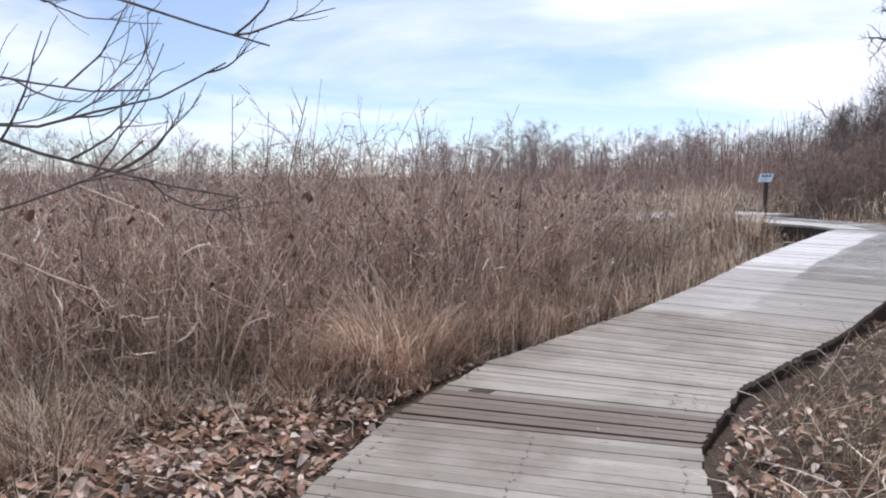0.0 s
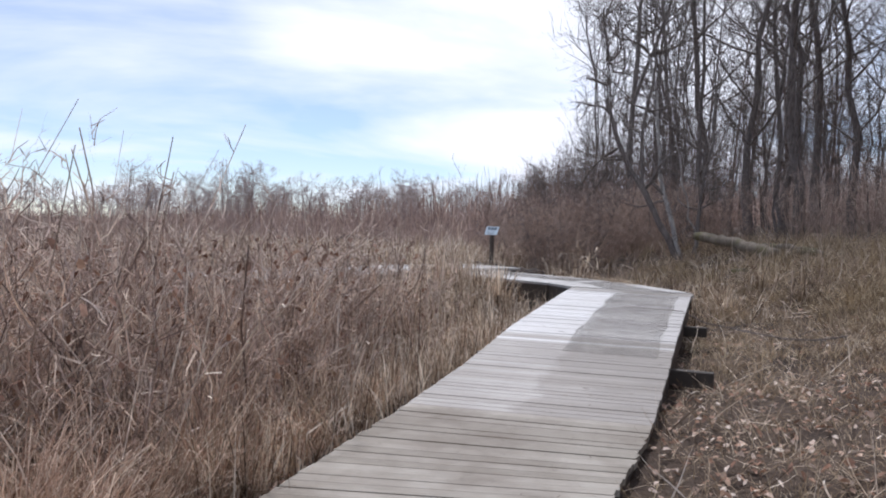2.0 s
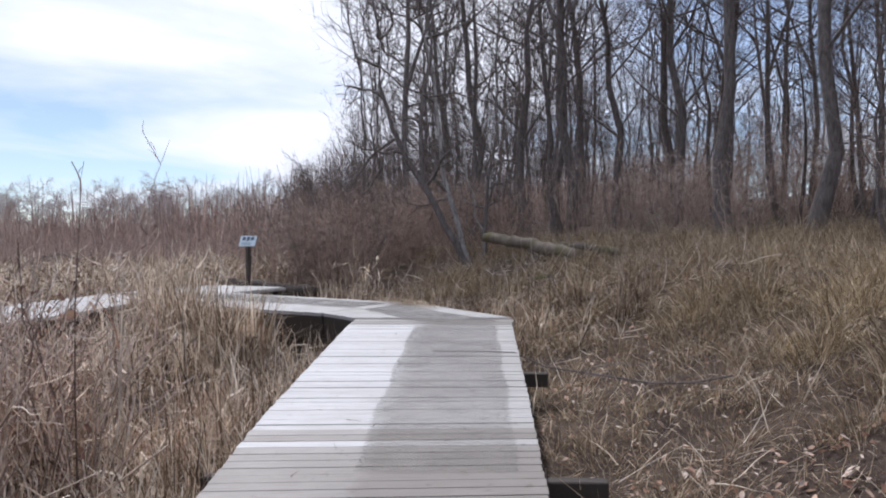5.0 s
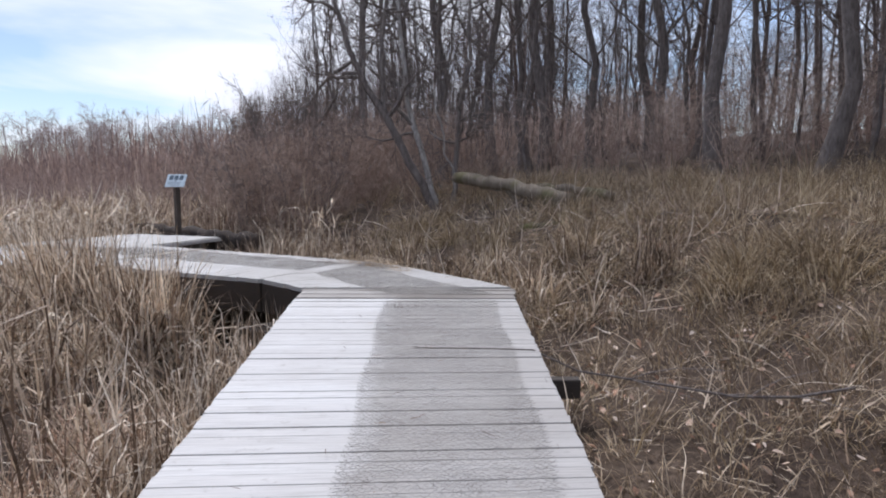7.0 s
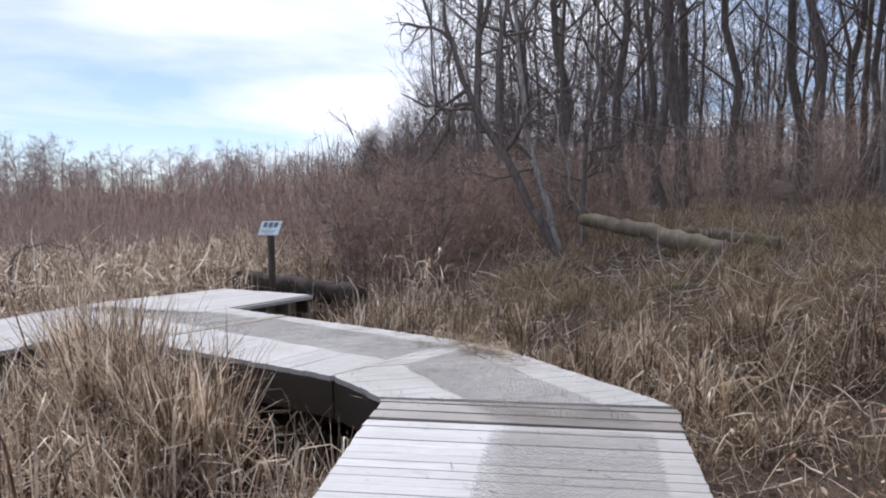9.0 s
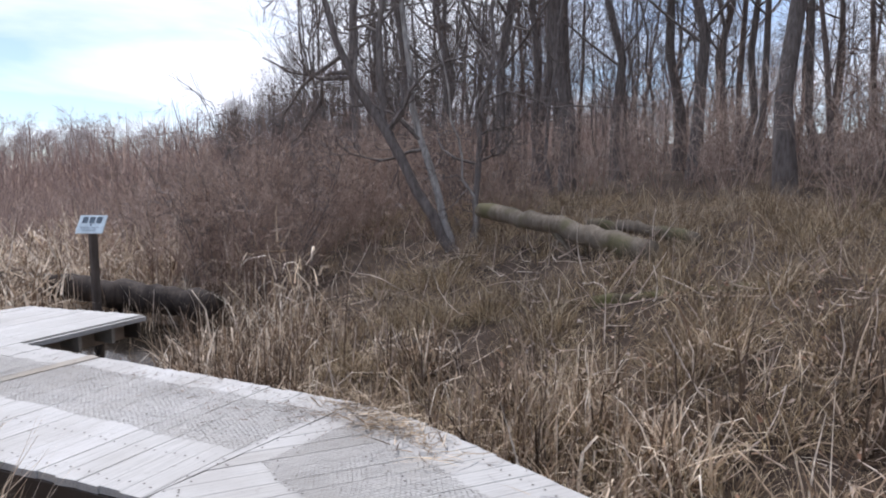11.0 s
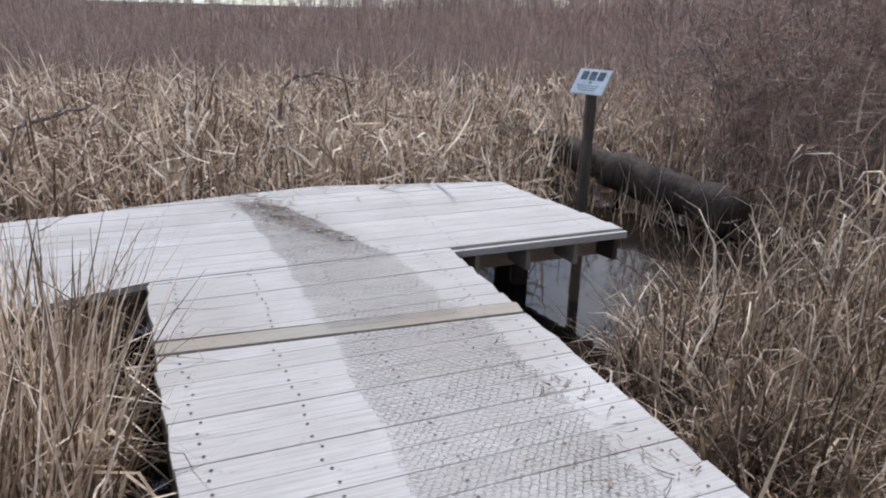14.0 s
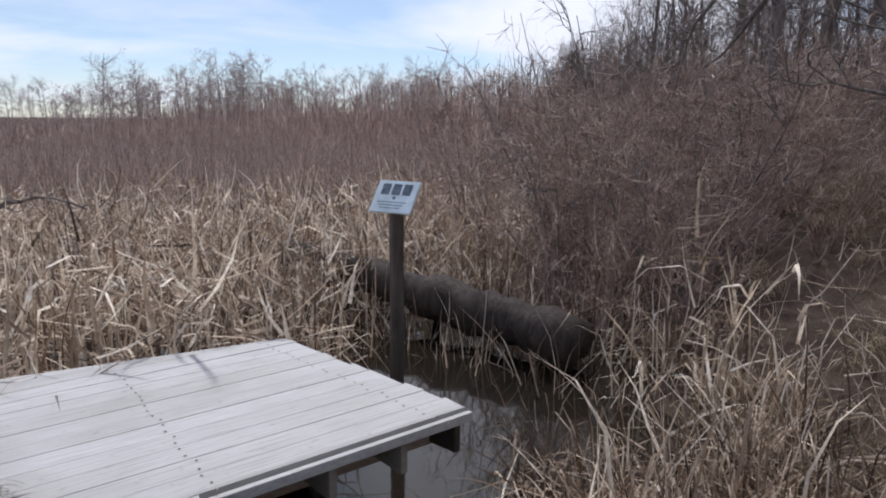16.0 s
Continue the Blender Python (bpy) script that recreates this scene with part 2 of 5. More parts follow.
M_BARK = bark_material("grey_bark", (0.095, 0.078, 0.070), (0.27, 0.232, 0.21))
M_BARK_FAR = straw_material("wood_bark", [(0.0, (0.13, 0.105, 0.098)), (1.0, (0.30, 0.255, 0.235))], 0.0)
M_DEBRIS = straw_material("damp_straw", [(0.0, (0.07, 0.05, 0.04)), (0.6, (0.17, 0.125, 0.095)), (1.0, (0.36, 0.29, 0.22))], 0.0)
M_BARK_PALE = bark_material("pale_bark", (0.17, 0.15, 0.135), (0.55, 0.51, 0.47))
M_LOG = bark_material("bare_log", (0.12, 0.095, 0.07), (0.26, 0.215, 0.165), (0.13, 0.115, 0.06))
M_LOG_DARK = bark_material("wet_log", (0.028, 0.022, 0.019), (0.09, 0.07, 0.058))
M_LOG_MOSS = bark_material("mossy_log", (0.08, 0.065, 0.04), (0.17, 0.14, 0.09), (0.16, 0.16, 0.05))


def ground_material():
    m, n, l, b = material("marsh_soil", 0.9, 0.2)
    geo = n.new("ShaderNodeNewGeometry").outputs["Position"]
    a = noise_node(n, l, geo, 1.6, 6.0, 0.6)
    r = ramp(n, [(0.3, (0.05, 0.036, 0.029)), (0.55, (0.095, 0.07, 0.053)), (0.75, (0.17, 0.13, 0.098))])
    l.new(a.outputs["Fac"], r.inputs[0])
    f = noise_node(n, l, geo, 22.0, 5.0, 0.7)
    fr = ramp(n, [(0.3, (0.55, 0.52, 0.5)), (0.7, (1.3, 1.25, 1.2))])
    l.new(f.outputs["Fac"], fr.inputs[0])
    l.new(mix(n, l, r.outputs[0], fr.outputs[0], 1.0, "MULTIPLY"), b.inputs["Base Color"])
    bump(n, l, b, f.outputs["Fac"], 0.8, 0.04)
    return m


M_GROUND = ground_material()


def plain_material(name, colour, roughness=0.6, metal=0.0, vary=0.15, scale=12.0):
    m, n, l, b = material(name, roughness, 0.4)
    b.inputs["Metallic"].default_value = metal
    co = n.new("ShaderNodeTexCoord").outputs["Object"]
    a = noise_node(n, l, co, scale, 4.0)
    r = ramp(n, [(0.3, tuple(v * (1 - vary) for v in colour)), (0.7, tuple(min(1, v * (1 + vary)) for v in colour))])
    l.new(a.outputs["Fac"], r.inputs[0])
    l.new(r.outputs[0], b.inputs["Base Color"])
    return m


M_WIRE = plain_material("galvanised_wire", (0.32, 0.30, 0.275), 0.6, 0.25, 0.3, 3.0)
M_NAIL = plain_material("rusty_nail", (0.10, 0.085, 0.075), 0.5, 0.5)
M_SIGN = plain_material("sign_face", (0.62, 0.70, 0.74), 0.35)
M_SIGN_PIC = plain_material("sign_picture", (0.10, 0.13, 0.16), 0.35, 0.0, 0.5, 25.0)
M_SIGN_INK = plain_material("sign_ink", (0.22, 0.27, 0.31), 0.5)
M_POST = bark_material("sign_post_wood", (0.07, 0.055, 0.045), (0.15, 0.12, 0.10))
M_WATER, _n, _l, _b = material("marsh_water", 0.04, 0.5)
_b.inputs["Base Color"].default_value = (0.018, 0.014, 0.010, 1)
_w = noise_node(_n, _l, _n.new("ShaderNodeNewGeometry").outputs["Position"], 5.0, 2.0)
bump(_n, _l, _b, _w.outputs["Fac"], 0.06, 0.02)

# ---- mesh tools ----
rng = np.random.default_rng(7)


def part(name, bm, mat, parent, label=""):
    me = bpy.data.meshes.new(name)
    bm.to_mesh(me)
    bm.free()
    me.materials.append(mat)
    ob = new(name, me)
    ob.parent = parent
    if label:
        ob["label"] = label
    return ob


def mesh_from_arrays(name, verts, faces, mat, smooth=False):
    """verts (n, 3) and faces (m, k) as arrays."""
    me = bpy.data.meshes.new(name)
    k = faces.shape[1]
    me.vertices.add(len(verts))
    me.vertices.foreach_set("co", np.ascontiguousarray(verts, dtype=np.float32).ravel())
    me.loops.add(faces.size)
    me.loops.foreach_set("vertex_index", np.ascontiguousarray(faces, dtype=np.int32).ravel())
    me.polygons.add(len(faces))
    me.polygons.foreach_set("loop_start", np.arange(0, faces.size, k, dtype=np.int32))
    if smooth:
        me.polygons.foreach_set("use_smooth", np.ones(len(faces), dtype=bool))
    me.update(calc_edges=True)
    me.materials.append(mat)
    return me


def merged(pieces):
    vs, fs, n = [], [], 0
    for v, f in pieces:
        vs.append(v)
        fs.append(f + n)
        n += len(v)
    return np.concatenate(vs), np.concatenate(fs)


def blades(base, height, az, lean, bend, width, segs=4, kink=0.0, droop=1.0, taper=1.5):
    """Thin leaves: each leans, bends along its length, and some are broken over."""
    n = len(base)
    t = np.linspace(0, 1, segs + 1)
    phi = lean[:, None] + bend[:, None] * t[None, :] ** 1.4
    broken = rng.random(n) < kink
    tk = rng.uniform(0.15, 0.8, n)
    phi = phi + np.where(broken[:, None] & (t[None, :] > tk[:, None]), rng.uniform(1.0, 2.5, n)[:, None] * droop, 0)
    step = height[:, None] / segs
    pm = 0.5 * (phi[:, 1:] + phi[:, :-1])
    wob = az[:, None] + np.cumsum(rng.normal(0, 0.16, (n, segs)), axis=1)
    d = np.stack([np.sin(pm) * np.cos(wob), np.sin(pm) * np.sin(wob), np.cos(pm)], -1) * step[..., None]
    p = np.concatenate([base[:, None, :], base[:, None, :] + np.cumsum(d, axis=1)], axis=1)
    sa = az + rng.uniform(0.6, 2.6, n)
    side = np.stack([np.cos(sa), np.sin(sa), rng.normal(0, 0.25, n)], -1)
    w = width[:, None] * (1 - 0.92 * t[None, :] ** taper) * 0.5
    off = side[:, None, :] * w[..., None]
    v = np.stack([p - off, p + off], axis=2).reshape(-1, 3)
    i0 = (np.arange(n)[:, None] * (segs + 1) + np.arange(segs)[None, :]) * 2
    f = np.stack([i0, i0 + 1, i0 + 3, i0 + 2], -1).reshape(-1, 4)
    return v, f


def fountain(cx, cy, k, rad, tall, lean=0.7, bend=(0.3, 1.9), width=(0.004, 0.010), segs=3, kink=0.15, low=0.35):
    """Tussocks: k leaves from each foot, the outer ones arching outwards."""
    m = len(cx)
    rad, tall = np.repeat(np.broadcast_to(rad, (m,)), k), np.repeat(np.broadcast_to(tall, (m,)), k)
    a, r = rng.uniform(0, 2 * math.pi, m * k), np.sqrt(rng.random(m * k))
    x, y = np.repeat(cx, k) + rad * r * np.cos(a), np.repeat(cy, k) + rad * r * np.sin(a)
    ok = off_deck(x, y) > 0.04
    x, y, a, r, tall = x[ok], y[ok], a[ok], r[ok], tall[ok]
    n = len(x)
    return blades(on_ground(x, y), rng.uniform(low, 1.0, n) * tall, a + rng.normal(0, 0.8, n), lean * r * rng.uniform(0.4, 1.2, n) + np.abs(rng.normal(0, 0.1, n)), rng.uniform(*bend, n), rng.uniform(*width, n), segs, kink)


def leaf_quads(c, size, tilt=0.45):
    """Curled dead leaves, each two folded faces round its centre c."""
    n = len(c)
    a, tl = rng.uniform(0, 6.28, n), rng.normal(0, tilt, n)
    u = np.stack([np.cos(a), np.sin(a), np.sin(tl)], -1)
    w = np.stack([-np.sin(a), np.cos(a), rng.normal(0, tilt, n)], -1)
    s = size * rng.uniform(0.4, 1.3, n)[:, None]
    lift = np.array([0, 0, 1.0]) * s * rng.uniform(-0.1, 0.6, n)[:, None]
    pts = [c - u * s, c - u * s * 0.3 - w * s * 0.5 + lift, c + u * s * 0.4 - w * s * 0.42 + lift, c + u * s, c + u * s * 0.4 + w * s * 0.45 + lift * 0.6, c - u * s * 0.35 + w * s * 0.5 + lift * 0.8]
    v = np.stack(pts, 1).reshape(-1, 3)
    i = np.arange(n)[:, None] * 6
    return v, np.concatenate([i + np.array([[0, 1, 2, 3]]), i + np.array([[0, 3, 4, 5]])])


def tubes(p, r, sides=3):
    """Round stems: p (n, s, 3) points, r (n, s) radii."""
    n, s, _ = p.shape
    tan = np.gradient(p, axis=1)
    tan /= np.linalg.norm(tan, axis=2, keepdims=True) + 1e-9
    ref = np.where(np.abs(tan[:, :, 2:3]) > 0.9, np.array([1.0, 0.1, 0.0]), np.array([0.0, 0.1, 1.0]))
    ref = np.broadcast_to(ref[:, :1], p.shape)
    a = np.cross(tan, ref)
    a /= np.linalg.norm(a, axis=2, keepdims=True) + 1e-9
    b = np.cross(tan, a)
    ang = np.arange(sides) * 2 * math.pi / sides
    ring = a[:, :, None, :] * np.cos(ang)[None, None, :, None] + b[:, :, None, :] * np.sin(ang)[None, None, :, None]
    v = (p[:, :, None, :] + ring * r[:, :, None, None]).reshape(-1, 3)
    i = np.arange(n)[:, None, None] * s * sides
    j = np.arange(s - 1)[None, :, None] * sides
    k = np.arange(sides)[None, None, :]
    k2 = (k + 1) % sides
    f = np.stack([i + j + k, i + j + k2, i + j + sides + k2, i + j + sides + k], -1).reshape(-1, 4)
    return v, f


def ribbons(p, w):
    """Finest twigs: flat slips along the paths p (n, s, 3), w (n, s) wide."""
    n, s, _ = p.shape
    tan = p[:, -1] - p[:, 0]
    side = np.cross(tan, rng.normal(0, 1, (n, 3)))
    side /= np.linalg.norm(side, axis=1, keepdims=True) + 1e-9
    off = side[:, None, :] * (w * 0.5)[..., None]
    v = np.stack([p - off, p + off], axis=2).reshape(-1, 3)
    i0 = (np.arange(n)[:, None] * s + np.arange(s - 1)[None, :]) * 2
    return v, np.stack([i0, i0 + 1, i0 + 3, i0 + 2], -1).reshape(-1, 4)


def shoots(p, count, length, spread, up, segs=3, low=0.25, curl=0.25):
    """Side branches of the stems p: curved paths that leave them and turn upwards."""
    n, s, _ = p.shape
    tt = rng.uniform(low, 1.0, (n, count)) * (s - 1)
    i = np.minimum(tt.astype(int), s - 2)
    fr = (tt - i)[..., None]
    idx = np.arange(n)[:, None]
    base = p[idx, i] * (1 - fr) + p[idx, i + 1] * fr
    tan = p[idx, i + 1] - p[idx, i]
    tan /= np.linalg.norm(tan, axis=2, keepdims=True) + 1e-9
    rnd = rng.normal(0, 1, (n, count, 3))
    rnd -= (rnd * tan).sum(2, keepdims=True) * tan
    rnd /= np.linalg.norm(rnd, axis=2, keepdims=True) + 1e-9
    ang = rng.normal(spread, 0.2, (n, count, 1))
    d = tan * np.cos(ang) + rnd * np.sin(ang)
    ln = length * rng.uniform(0.5, 1.25, (n, count, 1)) * (1.15 - 0.6 * (tt / (s - 1))[..., None])
    pts = [base]
    for _ in range(segs):
        d = d + np.array([0, 0, up]) + rng.normal(0, curl, d.shape)
        d /= np.linalg.norm(d, axis=2, keepdims=True)
        pts.append(pts[-1] + d * ln / segs)
    return np.stack(pts, 2).reshape(n * count, segs + 1, 3)


def taper(n, segs, r0, r1):
    r0 = np.broadcast_to(np.asarray(r0, float), (n,))
    return r0[:, None] * (1 + (r1 - 1) * np.linspace(0, 1, segs + 1)[None, :])


def smooth(a, b, x):
    t = np.clip((x - a) / (b - a), 0, 1)
    return t * t * (3 - 2 * t)


# ---- the plan: deck outline, ground ----
LEFT = [(-2.42, -4.3), (-1.06, 0.30), (-0.45, 1.5), (1.02, 3.12), (5.25, 7.75)]
RIGHT = [(-0.68, -4.5), (0.50, -0.17), (1.12, 0.87), (2.42, 2.10), (6.52, 6.50)]
WALKS = [((-1.55, -4.4), (-0.27, 0.08), 0.87), ((-0.26, 0.11), (0.37, 1.2), 0.87), ((0.37, 1.2), (6.1, 7.4), 0.90), ((6.1, 7.4), (6.22, 8.8), 0.80),
         ((6.22, 8.8), (5.42, 11.3), 0.80), ((5.42, 11.3), (5.1, 12.2), 0.83), ((4.4, 12.75), (6.75, 13.6), 0.74), ((4.4, 12.75), (0.2, 10.3), 0.97)]
BANK = [(-2.6, -9.0), (0.2, -1.5), (0.8, -0.1), (2.6, 1.9), (6.65, 6.3), (7.2, 8.6), (7.7, 11.0), (9.3, 14.6), (10.6, 18.5), (26.0, 50.0), (120.0, 230.0)]
POOLS = [(7.9, 14.3, 1.35), (6.55, 12.5, 1.0), (4.75, 9.3, 0.75), (7.5, 15.8, 0.9), (5.2, 13.0, 1.6), (8.4, 13.2, 0.8)]


def deck_z(x, y):
    return np.interp(x * 0.66 + y * 0.75, [1, 3, 4.5, 6.1, 8, 9.8], [-0.52, -0.45, -0.36, -0.20, -0.09, 0.0])


def segment_distance(x, y, a, b):
    ax, ay, bx, by = *a, *b
    dx, dy = bx - ax, by - ay
    t = np.clip(((x - ax) * dx + (y - ay) * dy) / (dx * dx + dy * dy), 0, 1)
    return np.hypot(x - ax - t * dx, y - ay - t * dy), (x - ax) * dy - (y - ay) * dx


def off_deck(x, y):
    d = np.full(np.shape(x), 1e9)
    for a, b, hw in WALKS:
        d = np.minimum(d, segment_distance(x, y, a, b)[0] - hw)
    return d


def bank_side(x, y):
    """Metres to the right of the line where the marsh meets the rising bank."""
    best, out = np.full(np.shape(x), 1e9), np.zeros(np.shape(x))
    for a, b in zip(BANK, BANK[1:]):
        d, s = segment_distance(x, y, a, b)
        out = np.where(d < best, np.where(s > 0, d, -d), out)
        best = np.minimum(best, d)
    return out


def wave(x, y, f, k):
    return np.sin(x * f + 1.7 * k + 1.3 * np.sin(y * f * 0.7 + k)) * np.cos(y * f * 1.1 - 0.9 * k + 1.1 * np.sin(x * f * 0.6))


def ground_z(x, y):
    q = bank_side(x, y)
    z = -0.60 + 1.0 * smooth(0.0, 4.4, q) + 0.085 * np.clip(q - 5, 0, 45) + 0.05 * wave(x, y, 1.3, 1) + 0.03 * wave(x, y, 3.1, 2)
    for px, py, r in POOLS:
        z = z - 0.22 * (1 - smooth(0.4 * r, r, np.hypot(x - px, y - py)))
    near = smooth(3.0, 0.0, np.hypot(x + 0.5, (y + 1.5) * 0.7) - 1.5)
    return z + 0.02 * near


def ground_sheet():
    def axis(lo, hi):
        fine = np.arange(lo, hi, 0.22)
        far = 0.22 * 1.16 ** np.arange(1, 60)
        out = np.cumsum(far)
        out = out[out < 2600]
        return np.concatenate([lo - out[::-1], fine, fine[-1] + out])
    xs, ys = axis(-8, 16), axis(-6, 24)
    gx, gy = np.meshgrid(xs, ys)
    gz = ground_z(gx, gy)
    v = np.stack([gx, gy, gz], -1).reshape(-1, 3)
    w = len(xs)
    i = (np.arange(len(ys) - 1)[:, None] * w + np.arange(w - 1)[None, :]).ravel()
    f = np.stack([i, i + 1, i + w + 1, i + w], -1)
    ob = new("ground", mesh_from_arrays("ground", v, f, M_GROUND, True))
    tagged(ob, "dark brown marsh soil rising to a wooded bank", "ground", kind="structure")


ground_sheet()


def water_sheet():
    bm = bmesh.new()
    ring = [bm.verts.new((5.9 + 4.6 * math.cos(a) * (1 + 0.12 * math.sin(3 * a)), 11.8 + 5.2 * math.sin(a), -0.60)) for a in np.linspace(0, 2 * math.pi, 48, endpoint=False)]
    bm.faces.new(ring)
    me = bpy.data.meshes.new("water")
    bm.to_mesh(me)
    bm.free()
    me.materials.append(M_WATER)
    tagged(new("water", me), "dark still marsh water pooled under the boardwalk", "water", kind="structure")


water_sheet()

# ---- boardwalk ----
BOARD = 0.140


def clip(poly, n, c, keep):
    """The part of a flat polygon where (p.n - c) * keep >= 0."""
    out = []
    for i, p in enumerate(poly):
        q = poly[(i + 1) % len(poly)]
        dp, dq = (p[0] * n[0] + p[1] * n[1] - c) * keep, (q[0] * n[0] + q[1] * n[1] - c) * keep
        if dp >= 0:
            out.append(p)
        if (dp > 0 and dq < 0) or (dp < 0 and dq > 0):
            t = dp / (dp - dq)
            out.append((p[0] + (q[0] - p[0]) * t, p[1] + (q[1] - p[1]) * t))
    return out


def slab(name, poly, mat, parent, m, thick=0.038):
    """A board from its outline in its own plane, with softened upper edges."""
    cx, cy = sum(p[0] for p in poly) / len(poly), sum(p[1] for p in poly) / len(poly)
    bm = bmesh.new()
    def ring(z, inset):
        out = []
        for x, y in poly:
            out.append(bm.verts.new((x - inset * np.sign(x - cx), y - inset * np.sign(y - cy), z)))
        return out
    rings = [ring(-thick, 0), ring(-0.002, 0), ring(0, 0.002)]
    for a, b in zip(rings, rings[1:]):
        for i in range(len(poly)):
            j = (i + 1) % len(poly)
            bm.faces.new((a[i], a[j], b[j], b[i]))
    bm.faces.new(rings[-1])
    bm.faces.new(rings[0][::-1])
    ob = part(name, bm, mat, parent)
    ob.matrix_local = m
    return ob


rnd = random.Random(11)
NAILS = []


def boards(parent, poly, heading, mats, pitch=BOARD, gap=0.0022, zfun=deck_z, start=0.0, rows=None, jig=0.012, nail_at=()):
    """Boards laid across the direction `heading` (degrees to the right of +y), cut to the outline."""
    hx, hy = math.sin(radians(heading)), math.cos(radians(heading))
    bx, by = hy, -hx
    s = [p[0] * hx + p[1] * hy for p in poly]
    lo, hi = min(s) + start, max(s)
    k = 0
    while lo + k * pitch < hi - 0.02 and (rows is None or k < rows):
        a, b = lo + k * pitch, min(lo + (k + 1) * pitch - gap * rnd.uniform(0.8, 1.3), hi)
        q = clip(clip(poly, (hx, hy), a, 1), (hx, hy), b, -1)
        k += 1
        if len(q) < 3 or b - a < 0.02:
            continue
        c = (a + b) / 2
        e = [p[0] * bx + p[1] * by for p in q]
        mid = (min(e) + max(e)) / 2
        if max(e) - min(e) < 0.06:
            continue
        ox, oy = hx * c + bx * mid, hy * c + by * mid
        local = []
        for p in q:
            u, v = p[0] * bx + p[1] * by - mid, p[0] * hx + p[1] * hy - c
            local.append((u + (rnd.uniform(-jig, jig) if abs(u) > 0.4 * (max(e) - min(e)) else 0), v))
        z0 = float(zfun(ox, oy))
        slope = (float(zfun(ox + 0.1 * hx, oy + 0.1 * hy)) - float(zfun(ox - 0.1 * hx, oy - 0.1 * hy))) / 0.2
        ax_x = Vector((bx, by, rnd.uniform(-0.002, 0.002))).normalized()
        ax_y = Vector((hx, hy, slope + rnd.uniform(-0.006, 0.006))).normalized()
        ax_z = ax_x.cross(ax_y).normalized()
        m = Matrix((ax_x, ax_z.cross(ax_x), ax_z)).transposed().to_4x4()
        m.translation = (ox, oy, z0 + rnd.uniform(-0.0012, 0.0012))
        area = sum(local[i][0] * local[(i + 1) % len(local)][1] - local[(i + 1) % len(local)][0] * local[i][1] for i in range(len(local)))
        if area < 0:
            local.reverse()
        slab("plank", local, mats(k, ox, oy) if callable(mats) else mats, parent, m)
        half = (max(e) - min(e)) / 2
        for f in nail_at:
            for v in (-0.035, 0.035):
                NAILS.append(m @ Vector(((2 * f - 1) * half + rnd.uniform(-0.015, 0.015), v + rnd.uniform(-0.01, 0.01), 0.0015)))


def boards_fan(parent, left, right, n, mats, jig=0.006, wide=()):
    """Boards that swing round a bend: each spans the two edges at the same share of their length."""
    def along(pts, f):
        d = [math.dist(a, c) for a, c in zip(pts, pts[1:])]
        s = f * sum(d)
        for a, c, w in zip(pts, pts[1:], d):
            if s <= w + 1e-9:
                return (a[0] + (c[0] - a[0]) * s / w, a[1] + (c[1] - a[1]) * s / w)
            s -= w
        return pts[-1]
    for k in range(n):
        f0, f1 = k / n, (k + 1) / n - (0.36 if k in wide else rnd.uniform(0.02, 0.05)) / n
        q = [along(left, f0), along(right, f0), along(right, f1), along(left, f1)]
        cx, cy = sum(t[0] for t in q) / 4, sum(t[1] for t in q) / 4
        ax = Vector((q[1][0] - q[0][0], q[1][1] - q[0][1], 0)).normalized()
        hd = Vector((-ax.y, ax.x, 0))
        slope = (float(deck_z(cx + 0.1 * hd.x, cy + 0.1 * hd.y)) - float(deck_z(cx - 0.1 * hd.x, cy - 0.1 * hd.y))) / 0.2
        ay = Vector((hd.x, hd.y, slope)).normalized()
        az = ax.cross(ay)
        m = Matrix((ax, ay, az)).transposed().to_4x4()
        m.translation = (cx, cy, float(deck_z(cx, cy)) + rnd.uniform(-0.003, 0.003))
        out = [((t[0] - cx) * ax.x + (t[1] - cy) * ax.y + rnd.uniform(-jig, jig), (t[0] - cx) * hd.x + (t[1] - cy) * hd.y) for t in q]
        slab("plank", out, mats(k, cx, cy), parent, m)


def timber(name, a, b, w, h, mat, parent, label=""):
    """A squared beam between two points (its top centre line)."""
    a, b = Vector(a), Vector(b)
    d = (b - a).normalized()
    side = d.cross(Vector((0, 0, 1)))
    if side.length < 0.1:
        side = Vector((1, 0, 0))
    side.normalize()
    up = side.cross(d)
    bm = bmesh.new()
    v = [bm.verts.new(p + side * (sx * w / 2) + up * sz) for p in (a, b) for sx, sz in ((-1, 0), (1, 0), (1, -h), (-1, -h))]
    for f in ((3, 2, 1, 0), (4, 5, 6, 7), (0, 1, 5, 4), (1, 2, 6, 5), (2, 3, 7, 6), (3, 0, 4, 7)):
        bm.faces.new([v[i] for i in f])
    bmesh.ops.bevel(bm, geom=bm.edges[:], offset=min(w, h) * 0.08, segments=1, affect="EDGES")
    return part(name, bm, mat, parent, label)


def post(x, y, top, parent, size=0.10, bottom=None):
    bottom = float(ground_z(x, y)) - 0.15 if bottom is None else bottom
    return upright("post", x, y, bottom, top, size, M_TIMBER, parent)


def upright(name, x, y, z0, z1, size, mat, parent, label=""):
    bm = bmesh.new()
    bmesh.ops.create_cube(bm, size=1.0)
    bmesh.ops.scale(bm, vec=(size, size, z1 - z0), verts=bm.verts)
    bmesh.ops.translate(bm, vec=(x, y, (z0 + z1) / 2), verts=bm.verts)
    bmesh.ops.bevel(bm, geom=bm.edges[:], offset=size * 0.08, segments=1, affect="EDGES")
    return part(name, bm, mat, parent, label)


